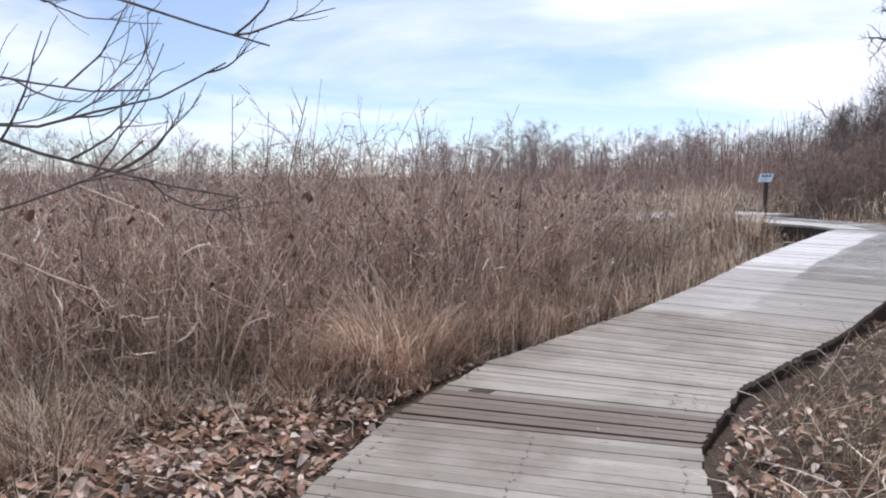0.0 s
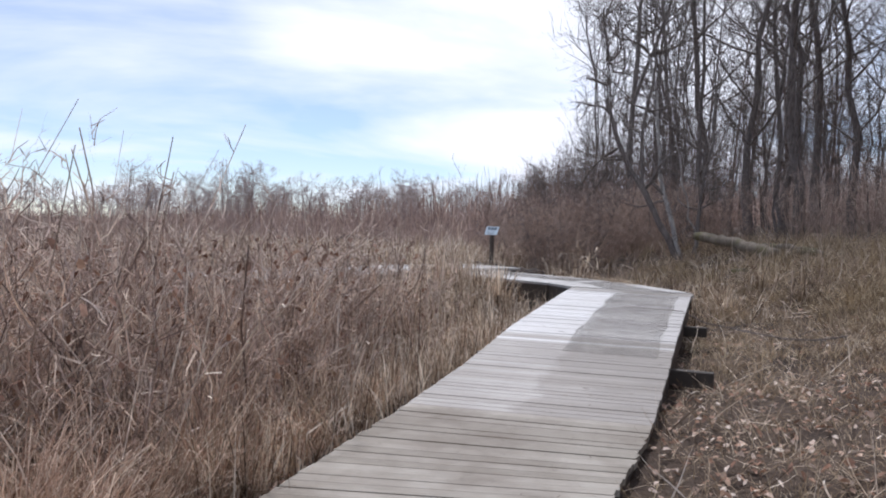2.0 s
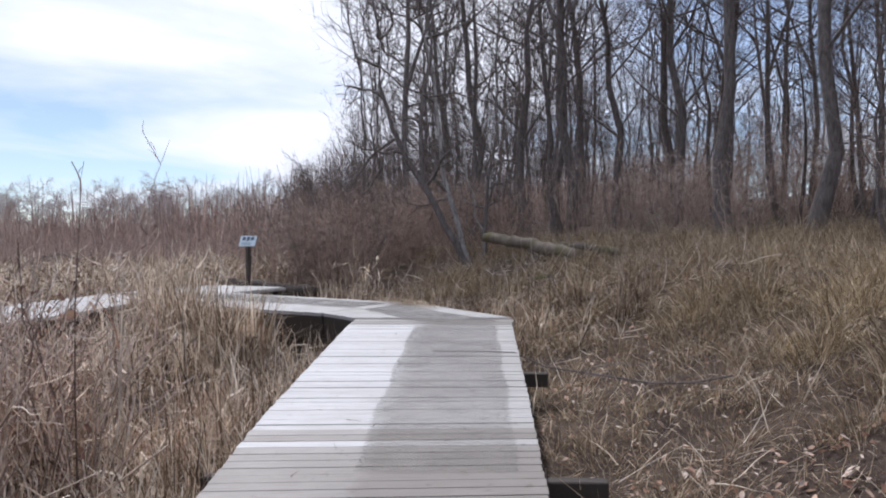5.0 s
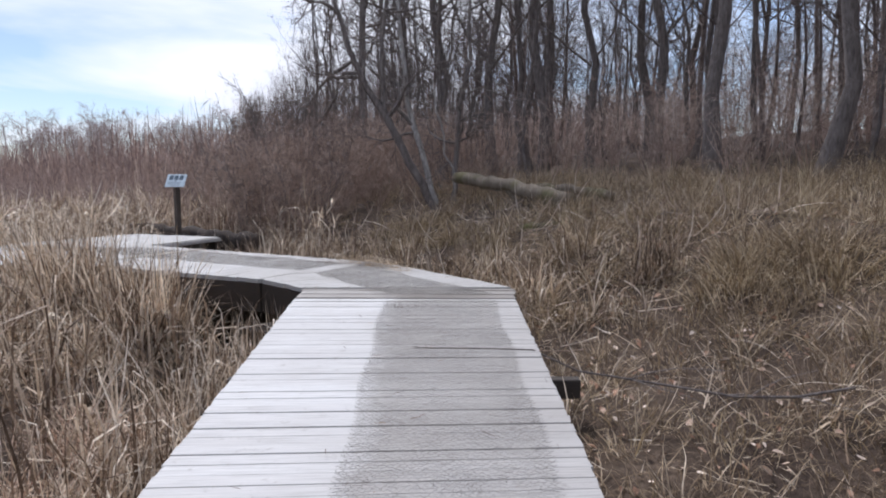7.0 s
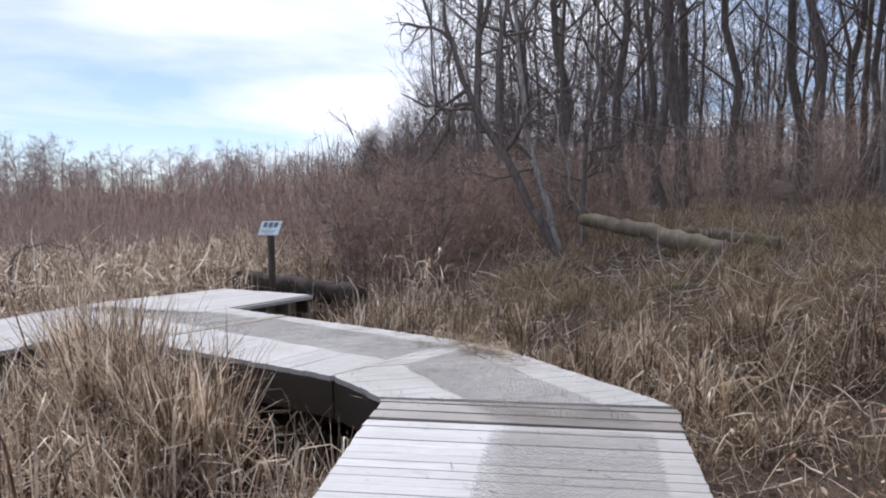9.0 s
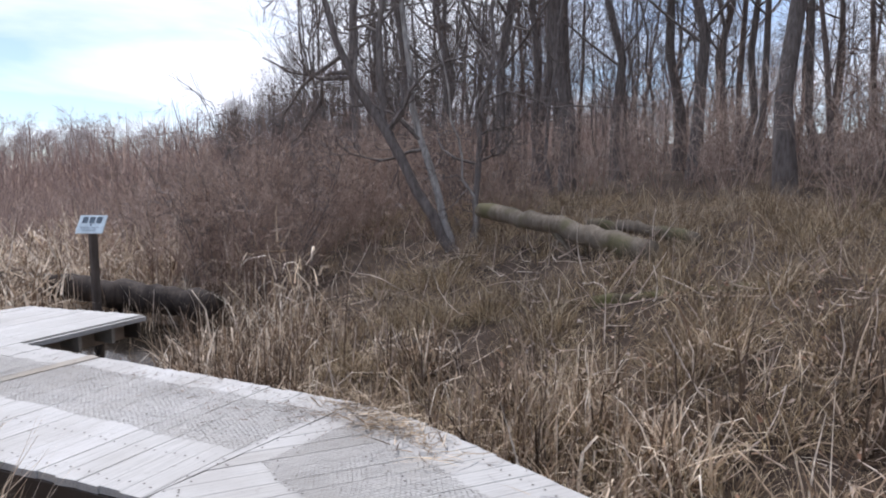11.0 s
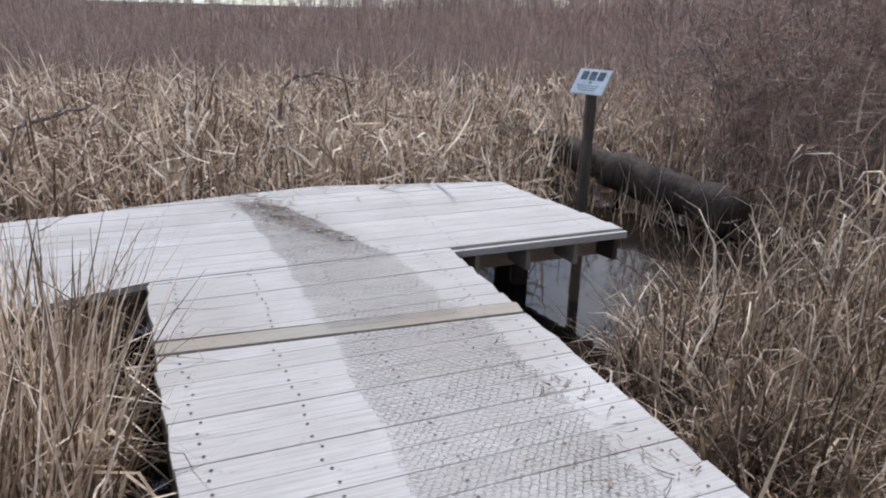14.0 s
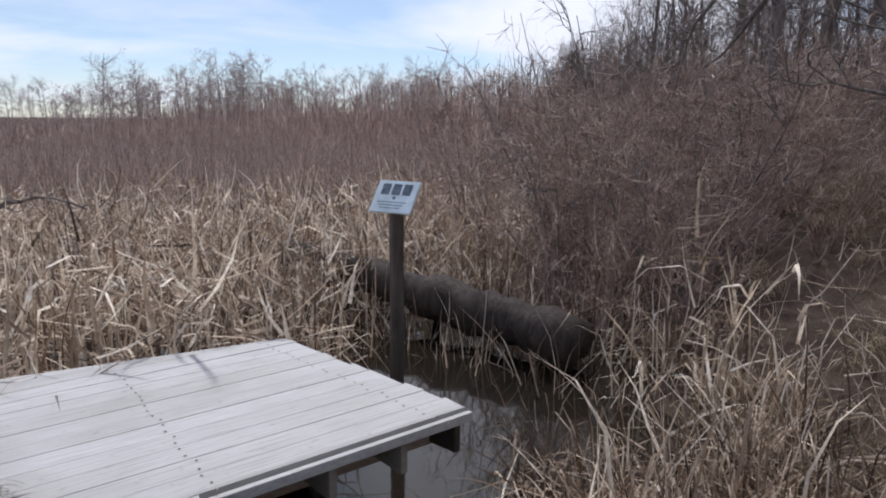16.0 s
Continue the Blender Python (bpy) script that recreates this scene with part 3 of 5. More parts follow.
def section(label):
    return tagged(new("boardwalk"), label, "boardwalk", "boardwalk sections")


def quad(i, j):
    return [LEFT[i], RIGHT[i], RIGHT[j], LEFT[j]]


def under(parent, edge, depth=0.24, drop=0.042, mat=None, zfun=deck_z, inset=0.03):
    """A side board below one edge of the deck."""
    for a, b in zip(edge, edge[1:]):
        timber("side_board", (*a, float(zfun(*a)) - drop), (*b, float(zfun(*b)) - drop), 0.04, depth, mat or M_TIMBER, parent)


start_deck = section("low weathered plank boardwalk laid on leaf litter")
boards(start_deck, quad(0, 1), 16.3, M_PLANK_TAN, pitch=0.092, jig=0.012, nail_at=(0.06, 0.5, 0.94))
boards_fan(start_deck, [LEFT[1], LEFT[2], LEFT[3]], [RIGHT[1], RIGHT[2], RIGHT[3]], 35, lambda k, x, y: M_PLANK_BROWN if k < 6 else M_PLANK_TAN, 0.012, (0, 2))
under(start_deck, [(-2.38, -4.3), (-1.03, 0.30), (-0.42, 1.5)], 0.14)
under(start_deck, [(-0.71, -4.5), (0.47, -0.17), (1.09, 0.87)], 0.14)

long_deck = section("long grey weathered plank boardwalk rising over the marsh")
LONG = [(1.025, 3.125), (2.425, 2.105), RIGHT[4], LEFT[4]]
boards_fan(long_deck, [LONG[0], LONG[3]], [LONG[1], LONG[2]], 68, lambda k, x, y: M_PLANK_TAN if x + y < 5.0 + rnd.uniform(-0.8, 0.8) else M_PLANK_GREY if x + y < 8.3 + rnd.uniform(-0.7, 0.7) else M_PLANK_BLEACHED)
under(long_deck, [(-0.40, 1.5), (1.06, 3.10), (5.28, 7.72)])
under(long_deck, [(1.09, 0.88), (2.38, 2.12), (6.49, 6.52)])
for f in (0.30, 0.60, 0.93):
    lx, ly = LEFT[2][0] + (LEFT[4][0] - LEFT[2][0]) * f, LEFT[2][1] + (LEFT[4][1] - LEFT[2][1]) * f
    rx, ry = RIGHT[2][0] + (RIGHT[4][0] - RIGHT[2][0]) * f, RIGHT[2][1] + (RIGHT[4][1] - RIGHT[2][1]) * f
    z = float(deck_z((lx + rx) / 2, (ly + ry) / 2)) - 0.05
    post(lx + 0.10, ly - 0.10, z, long_deck)
    post(rx - 0.10, ry + 0.10, z, long_deck)
bz = -0.40
timber("crossbeam", (2.54, 5.06, bz), (4.20, 3.47, bz), 0.09, 0.15, M_TIMBER, long_deck, "dark beam that sticks out beside the deck")
timber("crossbeam", (4.2, 6.85, bz + 0.12), (5.78, 5.33, bz + 0.12), 0.09, 0.12, M_TIMBER, long_deck)

turn_deck = section("pale weathered plank wedge where the boardwalk turns")
TURN_LO = [(5.27, 7.77), (6.55, 6.53), (6.80, 6.76), (5.50, 8.02)]
boards(turn_deck, TURN_LO, 45.0, M_PLANK_GREY, start=0.025, gap=0.016)
WEDGE = [(5.50, 8.04), (6.82, 6.79), (6.97, 8.07), (7.02, 8.66), (6.975, 9.118), (5.497, 8.722)]
flat = lambda x, y: 0.0 * x
boards(turn_deck, WEDGE, 20.0, M_PLANK, zfun=flat, nail_at=(0.08, 0.35, 0.65, 0.92), start=0.02)
under(turn_deck, [(5.30, 7.75), (5.53, 8.03), (5.52, 8.71)], 0.27)
under(turn_deck, [(6.78, 6.80), (6.94, 8.07), (6.98, 8.9)], 0.2)
post(5.62, 8.1, -0.05, turn_deck)
post(6.7, 7.6, -0.05, turn_deck)

mid_deck = section("bleached pale plank boardwalk with rows of nail heads")
MID = [(5.49, 8.735), (6.97, 9.13), (6.61, 10.30), (6.25, 11.42), (4.63, 10.95)]
boards(mid_deck, MID, -20.0, M_PLANK, zfun=flat, nail_at=(0.06, 0.28, 0.52, 0.76, 0.94))
MID_END = [(4.625, 10.965), (6.245, 11.435), (6.21, 11.55), (4.585, 11.09)]
boards(mid_deck, MID_END, -17.0, M_PLANK_GREEN, pitch=0.14, zfun=lambda x, y: 0.006 + 0 * x)
under(mid_deck, [(5.51, 8.74), (4.65, 10.95), (4.35, 11.78)], 0.27)
under(mid_deck, [(6.94, 9.13), (6.58, 10.3), (6.21, 11.45), (5.92, 12.40)], 0.2)
for x, y in ((5.5, 9.2), (6.75, 9.6), (4.85, 10.8), (6.25, 11.2)):
    post(x, y, -0.05, mid_deck)

platform = section("wide bleached plank platform standing over dark water")
PLAT_A = [(4.58, 11.10), (6.20, 11.56), (5.93, 12.43), (4.33, 11.80)]
PLAT_B = [(4.335, 11.815), (5.93, 12.435), (7.16, 12.90), (6.485, 14.27), (4.95, 14.0), (4.40, 13.70), (3.40, 13.06), (3.30, 11.0)]
boards(platform, PLAT_A, -20.3, M_PLANK, zfun=flat, nail_at=(0.07, 0.3, 0.53, 0.9))
boards(platform, PLAT_B, -20.8, M_PLANK, zfun=flat, nail_at=(0.2, 0.45, 0.7, 0.95))
timber("edge_board", (5.95, 12.40, -0.012), (7.17, 12.865, -0.012), 0.03, 0.045, M_PLANK, platform, "pale edge board")
for f in (0.14, 0.42, 0.70):
    x, y = 5.95 + 1.22 * f, 12.405 + 0.465 * f
    timber("joist", (x, y, -0.040), (x - 0.45, y + 1.28, -0.040), 0.036, 0.165, M_PLANK_TAN, platform, "pale sawn joist")
timber("crossbeam", (5.82, 12.66, -0.085), (7.08, 13.12, -0.085), 0.05, 0.17, M_TIMBER_NEW, platform, "brown beam with a pale sawn end")
timber("crossbeam", (5.4, 13.65, -0.215), (6.6, 14.0, -0.215), 0.09, 0.14, M_TIMBER, platform)
for x, y in ((6.55, 13.42), (5.7, 13.1), (6.5, 13.95), (5.2, 13.5), (4.5, 12.0)):
    post(x, y, -0.2, platform, 0.12)
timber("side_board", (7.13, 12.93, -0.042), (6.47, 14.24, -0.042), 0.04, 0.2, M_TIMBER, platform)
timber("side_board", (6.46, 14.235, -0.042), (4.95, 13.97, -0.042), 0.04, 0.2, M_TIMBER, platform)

left_deck = section("bleached plank boardwalk leading off between cattails")
LEFT_POLY = [(3.29, 11.0), (3.39, 13.05), (-0.9, 10.6), (0.4, 8.8)]
boards(left_deck, LEFT_POLY, -24.0, M_PLANK, zfun=flat)
under(left_deck, [(0.43, 8.83), (3.3, 11.03), (4.3, 11.79)], 0.2)
under(left_deck, [(-0.87, 10.6), (3.38, 13.02), (4.38, 13.67)], 0.2)
for x, y in ((3.6, 11.6), (3.7, 13.0), (1.9, 10.6), (1.6, 11.7)):
    post(x, y, -0.05, left_deck)


def nail_heads(parent):
    vs, fs = [], []
    ang = np.arange(6) * math.pi / 3
    for i, p in enumerate(NAILS):
        r = 0.0068
        for a in ang:
            vs.append((p.x + r * math.cos(a), p.y + r * math.sin(a), p.z + 0.0012))
        fs.append([i * 6 + k for k in range(6)])
    ob = new("nail_head", mesh_from_arrays("nail_head", np.array(vs), np.array(fs), M_NAIL))
    ob.parent = parent
    tagged(ob, "small dark nail heads", kind="stuff")


nail_heads(mid_deck)


def wire_strip(corners, zfun, cell=0.030, label=""):
    """Hexagonal netting between four corners (near left, near right, far right, far left)."""
    a, b, c, d = [np.array(p) for p in corners]
    wide = (np.linalg.norm(b - a) + np.linalg.norm(c - d)) / 2
    long_ = (np.linalg.norm(d - a) + np.linalg.norm(c - b)) / 2
    nu, nv = max(2, int(wide / cell)), max(2, int(long_ / (cell * 0.75)))
    seg = []
    for j in range(nv):
        for i in range(nu):
            o = 0.5 * (j % 2)
            x0, x1, xm = (i + o) / nu, (i + 1 + o) / nu, (i + 0.5 + o) / nu
            y0, y1, y2 = j / nv, (j + 0.33) / nv, (j + 1.0) / nv
            seg += [((x0, y1), (xm, y0)), ((xm, y0), (x1, y1)), ((x0, y1), (x0, y2))]
    s = np.array(seg)
    s += rng.normal(0, 0.0016, s.shape)
    s[:, :, 0] += 0.012 * np.sin(s[:, :, 1] * 21) / max(wide, 0.3)
    u, v = s[..., 0:1], s[..., 1:2]
    p = (a * (1 - u) + b * u) * (1 - v) + (d * (1 - u) + c * u) * v
    ht = 0.004 + 0.008 * np.clip(wave(p[..., 0], p[..., 1], 4.0, 3), 0, 1) + rng.uniform(0, 0.003, p.shape[:2])
    z = zfun(p[..., 0], p[..., 1]) + ht
    pts = np.concatenate([p, z[..., None]], -1)
    vv, ff = tubes(pts, np.full(pts.shape[:2], 0.0013), 3)
    tagged(new("wire_netting", mesh_from_arrays("wire_netting", vv, ff, M_WIRE)), label or "grey hexagonal wire netting stapled flat on the planks", "wire netting", "anti-slip netting")


wire_strip([(3.04, 4.26), (3.69, 3.67), (6.366, 6.60), (5.716, 7.192)], deck_z)
wire_strip([(5.80, 7.22), (6.42, 6.62), (6.75, 8.86), (6.05, 8.70)], flat)
wire_strip([(6.05, 8.92), (6.72, 9.10), (6.02, 11.36), (5.33, 11.16)], flat)
wire_strip([(5.31, 11.20), (5.92, 11.38), (5.60, 12.22), (5.02, 12.0)], lambda x, y: 0.012 + 0 * x)
wire_strip([(5.02, 12.02), (5.60, 12.24), (4.82, 13.32), (4.42, 13.50)], flat)

# ---- sign ----


def sign():
    top = tagged(new("trail_sign"), "small tilted interpretive sign on a dark wooden post", "sign")
    px, py = 7.32, 14.68
    upright("post", px, py, float(ground_z(px, py)) - 0.2, 0.76, 0.085, M_POST, top, "dark weathered post")
    m = Matrix.Translation((7.305, 14.66, 0.815)) @ Matrix.Rotation(radians(-50), 4, "Z") @ Matrix.Rotation(radians(55), 4, "X")

    def plate(name, x, y, w, h, z, d, mat, parent, label=""):
        bm = bmesh.new()
        bmesh.ops.create_cube(bm, size=1.0)
        bmesh.ops.scale(bm, vec=(w, h, d), verts=bm.verts)
        bmesh.ops.translate(bm, vec=(x, y, z), verts=bm.verts)
        bmesh.ops.bevel(bm, geom=bm.edges[:], offset=min(w, h, d) * 0.2, segments=1, affect="EDGES")
        ob = part(name, bm, mat, parent, label)
        if parent is top:
            ob.matrix_local = m
        return ob
    panel = plate("panel", 0, 0, 0.34, 0.25, 0, 0.018, M_SIGN, top, "pale blue-white panel")
    for i in range(3):
        plate("picture", -0.088 + 0.088 * i, 0.055, 0.068, 0.085, 0.0105, 0.004, M_SIGN_PIC, panel, "dark printed picture")
    plate("picture", 0.0, -0.012, 0.022, 0.022, 0.0105, 0.004, M_SIGN_PIC, panel)
    for k in range(3):
        plate("text_bar", -0.01, -0.045 - 0.022 * k, 0.24 - 0.04 * k, 0.006, 0.0105, 0.004, M_SIGN_INK, panel)


sign()

# ---- logs ----


def log(name, a, b, ra, rb, mat, label, knots=0, rings=18):
    a, b = np.array(a, float), np.array(b, float)
    t = np.linspace(0, 1, rings)
    p = a[None] * (1 - t[:, None]) + b[None] * t[:, None]
    p = p + rng.normal(0, 0.012, p.shape) + np.array([0, 0, 1])[None] * (0.05 * np.sin(t * 3.1))[:, None]
    r = (ra * (1 - t) + rb * t) * (1 + rng.normal(0, 0.05, rings))
    p = np.concatenate([p[:1], p, p[-1:]])
    r = np.concatenate([[0.001], r, [0.001]])
    pieces = [tubes(p[None], r[None], 14)]
    v, f = pieces[0]
    v = v + (0.030 if mat is M_LOG_DARK else 0.010) * ra / 0.15 * np.stack([wave(v[:, 1], v[:, 2], 19, 1), wave(v[:, 0], v[:, 2], 23, 2), wave(v[:, 0], v[:, 1], 17, 3)], -1)
    top = tagged(new(name), label, "log")
    ob = new("trunk", mesh_from_arrays("trunk", v, f, mat, True))
    ob.parent = top
    for k in range(knots):
        s = rng.uniform(0.15, 0.9)
        c = a * (1 - s) + b * s
        d = rng.normal(0, 1, 3)
        d[2] = -abs(d[2]) - 0.4
        d /= np.linalg.norm(d)
        q = np.stack([c, c + d * 0.3, c + d * 0.62 + np.array([0.03, 0.05, 0])])[None]
        vv, ff = tubes(q, np.array([[0.05, 0.04, 0.03]]), 6)
        st = new("branch_stub", mesh_from_arrays("branch_stub", vv, ff, mat, True))
        st.parent = top
    return top


log("fallen_log", (12.20, 12.95, 0.83), (11.62, 9.75, 0.47), 0.105, 0.14, M_LOG, "bare grey-brown fallen trunk propped above dead grass", 3)
log("fallen_log", (13.05, 11.6, 0.62), (13.15, 10.0, 0.50), 0.09, 0.085, M_LOG, "short bare fallen trunk lying behind a longer one", 1)
log("fallen_log", (7.05, 18.1, -0.20), (8.78, 14.65, -0.40), 0.16, 0.215, M_LOG_DARK, "dark wet log lying in shallow water", 2, 30)
log("fallen_log", (10.2, 9.6, 0.12), (12.3, 7.3, 0.30), 0.075, 0.065, M_LOG_MOSS, "thin mossy log half buried in dead grass", 1)

# ---- trees ----


def tree_parts(height, r0, limbs, subs, twigs, lean=(0, 0), low=0.3, fork=False, spread=0.95, wob=0.45):
    """Trunk and crown of a bare tree, as two (verts, faces) pairs."""
    s = 11
    t = np.linspace(0, 1, s)
    p = np.zeros((1, s, 3))
    p[0, :, 2] = t * height
    drift = np.cumsum(rng.normal(0, wob * height / 40, (s, 2)), axis=0)
    drift[0] = 0
    p[0, :, :2] = drift + np.outer(t ** 1.2, np.array(lean) * height)
    r = r0 * (1 - 0.9 * t ** 0.9)
    r[0] *= 1.35
    trunk = [tubes(p, r[None], 9)]
    if fork:
        f = shoots(p, 2, height * 0.6, 0.35, 0.25, 7, 0.25, 0.09)
        trunk.append(tubes(f, taper(len(f), 7, r0 * 0.55, 0.12), 7))
    l1 = shoots(p, limbs, height * 0.30, spread, 0.12, 5, low, 0.16)
    if fork:
        l1 = np.concatenate([l1, shoots(f, limbs // 2, height * 0.24, spread, 0.12, 5, 0.25, 0.16)])
    l2 = shoots(l1, subs, height * 0.14, 0.85, 0.07, 4, 0.2, 0.3)
    l3 = shoots(l2, twigs, height * 0.07, 0.75, 0.06, 2, 0.15, 0.3)
    crown = [tubes(l1, taper(len(l1), 5, r0 * 0.28, 0.2), 5), ribbons(l2, taper(len(l2), 4, r0 * 0.18, 0.35)), ribbons(l3, taper(len(l3), 2, max(0.013, r0 * 0.075), 0.4))]
    return merged(trunk), merged(crown)


def tree(name, label, parts_, mat, m, mat2=None):
    top = tagged(new(name), label, "tree", "bare trees of the wood")
    for nm, (v, f) in zip(("trunk", "crown"), parts_):
        ob = new(nm, mesh_from_arrays(nm, v, f, mat if nm == "trunk" else (mat2 or mat), True))
        ob.parent = top
    top.matrix_basis = m
    return top


def at_ground(x, y, turn=0.0, sink=0.12):
    return pose(x, y, float(ground_z(x, y)) - sink, 0, 0, turn)


KINDS = []
for i, (h, r, lm, sb, tw, ln, lo, fk) in enumerate([(19, 0.17, 16, 6, 5, (0.02, 0.01), 0.16, False), (17, 0.125, 15, 6, 5, (-0.04, 0.03), 0.22, True),
                                                   (21, 0.205, 17, 6, 5, (0.0, -0.02), 0.2, False), (14, 0.085, 16, 5, 6, (0.06, 0.03), 0.14, False),
                                                   (16, 0.10, 14, 6, 5, (-0.05, -0.04), 0.12, True), (10, 0.05, 14, 5, 5, (0.04, -0.06), 0.12, False)]):
    KINDS.append((h, tree_parts(h, r, lm, sb, tw, ln, lo, fk)))

# trunks that stand out, by compass angle from a spot on the long deck
spot = (2.45, 2.84)
FIRST = [(37.6, 20.0, 1), (47.3, 25.0, 0), (51.1, 24.0, 2), (54.6, 27.0, 0), (63.6, 19.5, 2), (70.9, 15.5, 0), (43.8, 23.0, 4), (59.0, 30.0, 2), (67.0, 26.0, 1), (75.5, 19.0, 2), (80.0, 15.0, 1), (88.0, 20.0, 0)]
made = {}
tree_spots = []


def plant(kind, x, y, turn, size=1.0):
    labels = ["tall straight bare grey-barked tree", "bare forked grey-barked woodland tree", "large bare tree with a thick dark trunk", "slender leaning bare tree on the bank", "slim forked bare tree on the bank", "thin bare grey sapling in the wood"]
    m = at_ground(x, y, turn)
    if kind not in made:
        made[kind] = tree("bare_tree", labels[kind], KINDS[kind][1], M_BARK, m)
        ob = made[kind]
    else:
        ob = copy_thing(made[kind], m)
    ob.scale = (size, size, size)
    tree_spots.append((x, y))


for az, dist, kind in FIRST:
    plant(kind, spot[0] + dist * math.sin(radians(az)), spot[1] + dist * math.cos(radians(az)), rnd.uniform(0, 360))
tries = 0
while len(tree_spots) < 170 and tries < 6000:
    tries += 1
    x, y = rnd.uniform(9, 62), rnd.uniform(-14, 62)
    q = float(bank_side(np.array(x), np.array(y)))
    edge = 3.6 if y > 16 else 6.0
    if q < edge + rnd.uniform(0, 2.0) or q > 34 or any(math.hypot(x - a, y - b) < 1.5 for a, b in tree_spots):
        continue
    if math.hypot(x - 12.4, y - 13.8) < 2.2 or math.hypot(x - 5, y - 6) > 60 or rnd.random() > 1.25 - q / 40:
        continue
    kind = rnd.choices(range(6), (2, 3, 1, 5, 4, 12))[0]
    if q < edge + 3:
        kind = rnd.choice((3, 4, 5, 1))
    plant(kind, x, y, rnd.uniform(0, 360), rnd.uniform(0.75, 1.15))


def leaning_tree():
    top = tagged(new("leaning_tree"), "leaning multi-stemmed bare tree with partly pale bark", "tree")
    bx, by = 12.35, 13.6
    bz = float(ground_z(bx, by)) - 0.1
    away, left = np.array([0.68, 0.73, 0]), np.array([-0.73, 0.68, 0])
    # each stem as (to the left, up), in metres
    stems = [([(0, 0), (0.36, 0.6), (0.85, 1.5), (1.5, 2.6), (1.85, 3.4), (2.15, 4.3), (2.2, 5.6), (2.4, 7.0)], 0.095, M_BARK, 0.2),
             ([(0.1, 0), (0.15, 0.5), (0.42, 1.4), (0.66, 2.4), (0.78, 3.3), (0.85, 4.6), (1.2, 6.2), (1.3, 8.0)], 0.075, M_BARK_PALE, 0.35),
             ([(0.9, 1.55), (1.15, 2.2), (1.2, 3.0), (1.15, 3.9), (0.9, 5.0), (1.0, 6.5), (0.8, 8.0)], 0.07, M_BARK, 0.3),
             ([(-0.45, 0), (-0.3, 0.6), (-0.1, 1.4), (0.1, 2.2), (0.2, 3.2), (0.5, 4.4)], 0.03, M_BARK_PALE, -0.2),
             ([(-0.2, 0), (-0.4, 0.8), (-0.35, 2.0), (-0.7, 3.4), (-0.6, 5.0), (-0.9, 7.5)], 0.06, M_BARK, 0.4)]
    for line, r, mat, back in stems:
        q = np.array(line)
        t = np.linspace(0, 1, 15)
        knots = np.linspace(0, 1, len(q))
        side, up = np.interp(t, knots, q[:, 0]), np.interp(t, knots, q[:, 1])
        p = np.array([bx, by, bz]) + side[:, None] * left + up[:, None] * np.array([0, 0, 1.0]) + (back * up)[:, None] * away * 0.4
        p[1:] += rng.normal(0, 0.03, (14, 3))
        v, f = tubes(p[None], (r * (1 - 0.75 * t))[None], 8)
        new("stem", mesh_from_arrays("stem", v, f, mat, True)).parent = top
        big = 1.0 if r > 0.05 else 0.5
        l1 = shoots(p[None], 13, 2.1 * big, 1.0, 0.10, 6, 0.30, 0.36)
        l2 = shoots(l1, 6, 0.85 * big, 0.9, 0.08, 4, 0.2, 0.36)
        l3 = shoots(l2, 4, 0.4, 0.8, 0.08, 3, 0.2, 0.3)
        v, f = merged([tubes(l1, taper(len(l1), 6, r * 0.42, 0.25), 5), tubes(l2, taper(len(l2), 4, r * 0.17, 0.4), 3), ribbons(l3, taper(len(l3), 3, 0.014, 0.5))])
        new("crown", mesh_from_arrays("crown", v, f, M_BARK, True)).parent = top


leaning_tree()


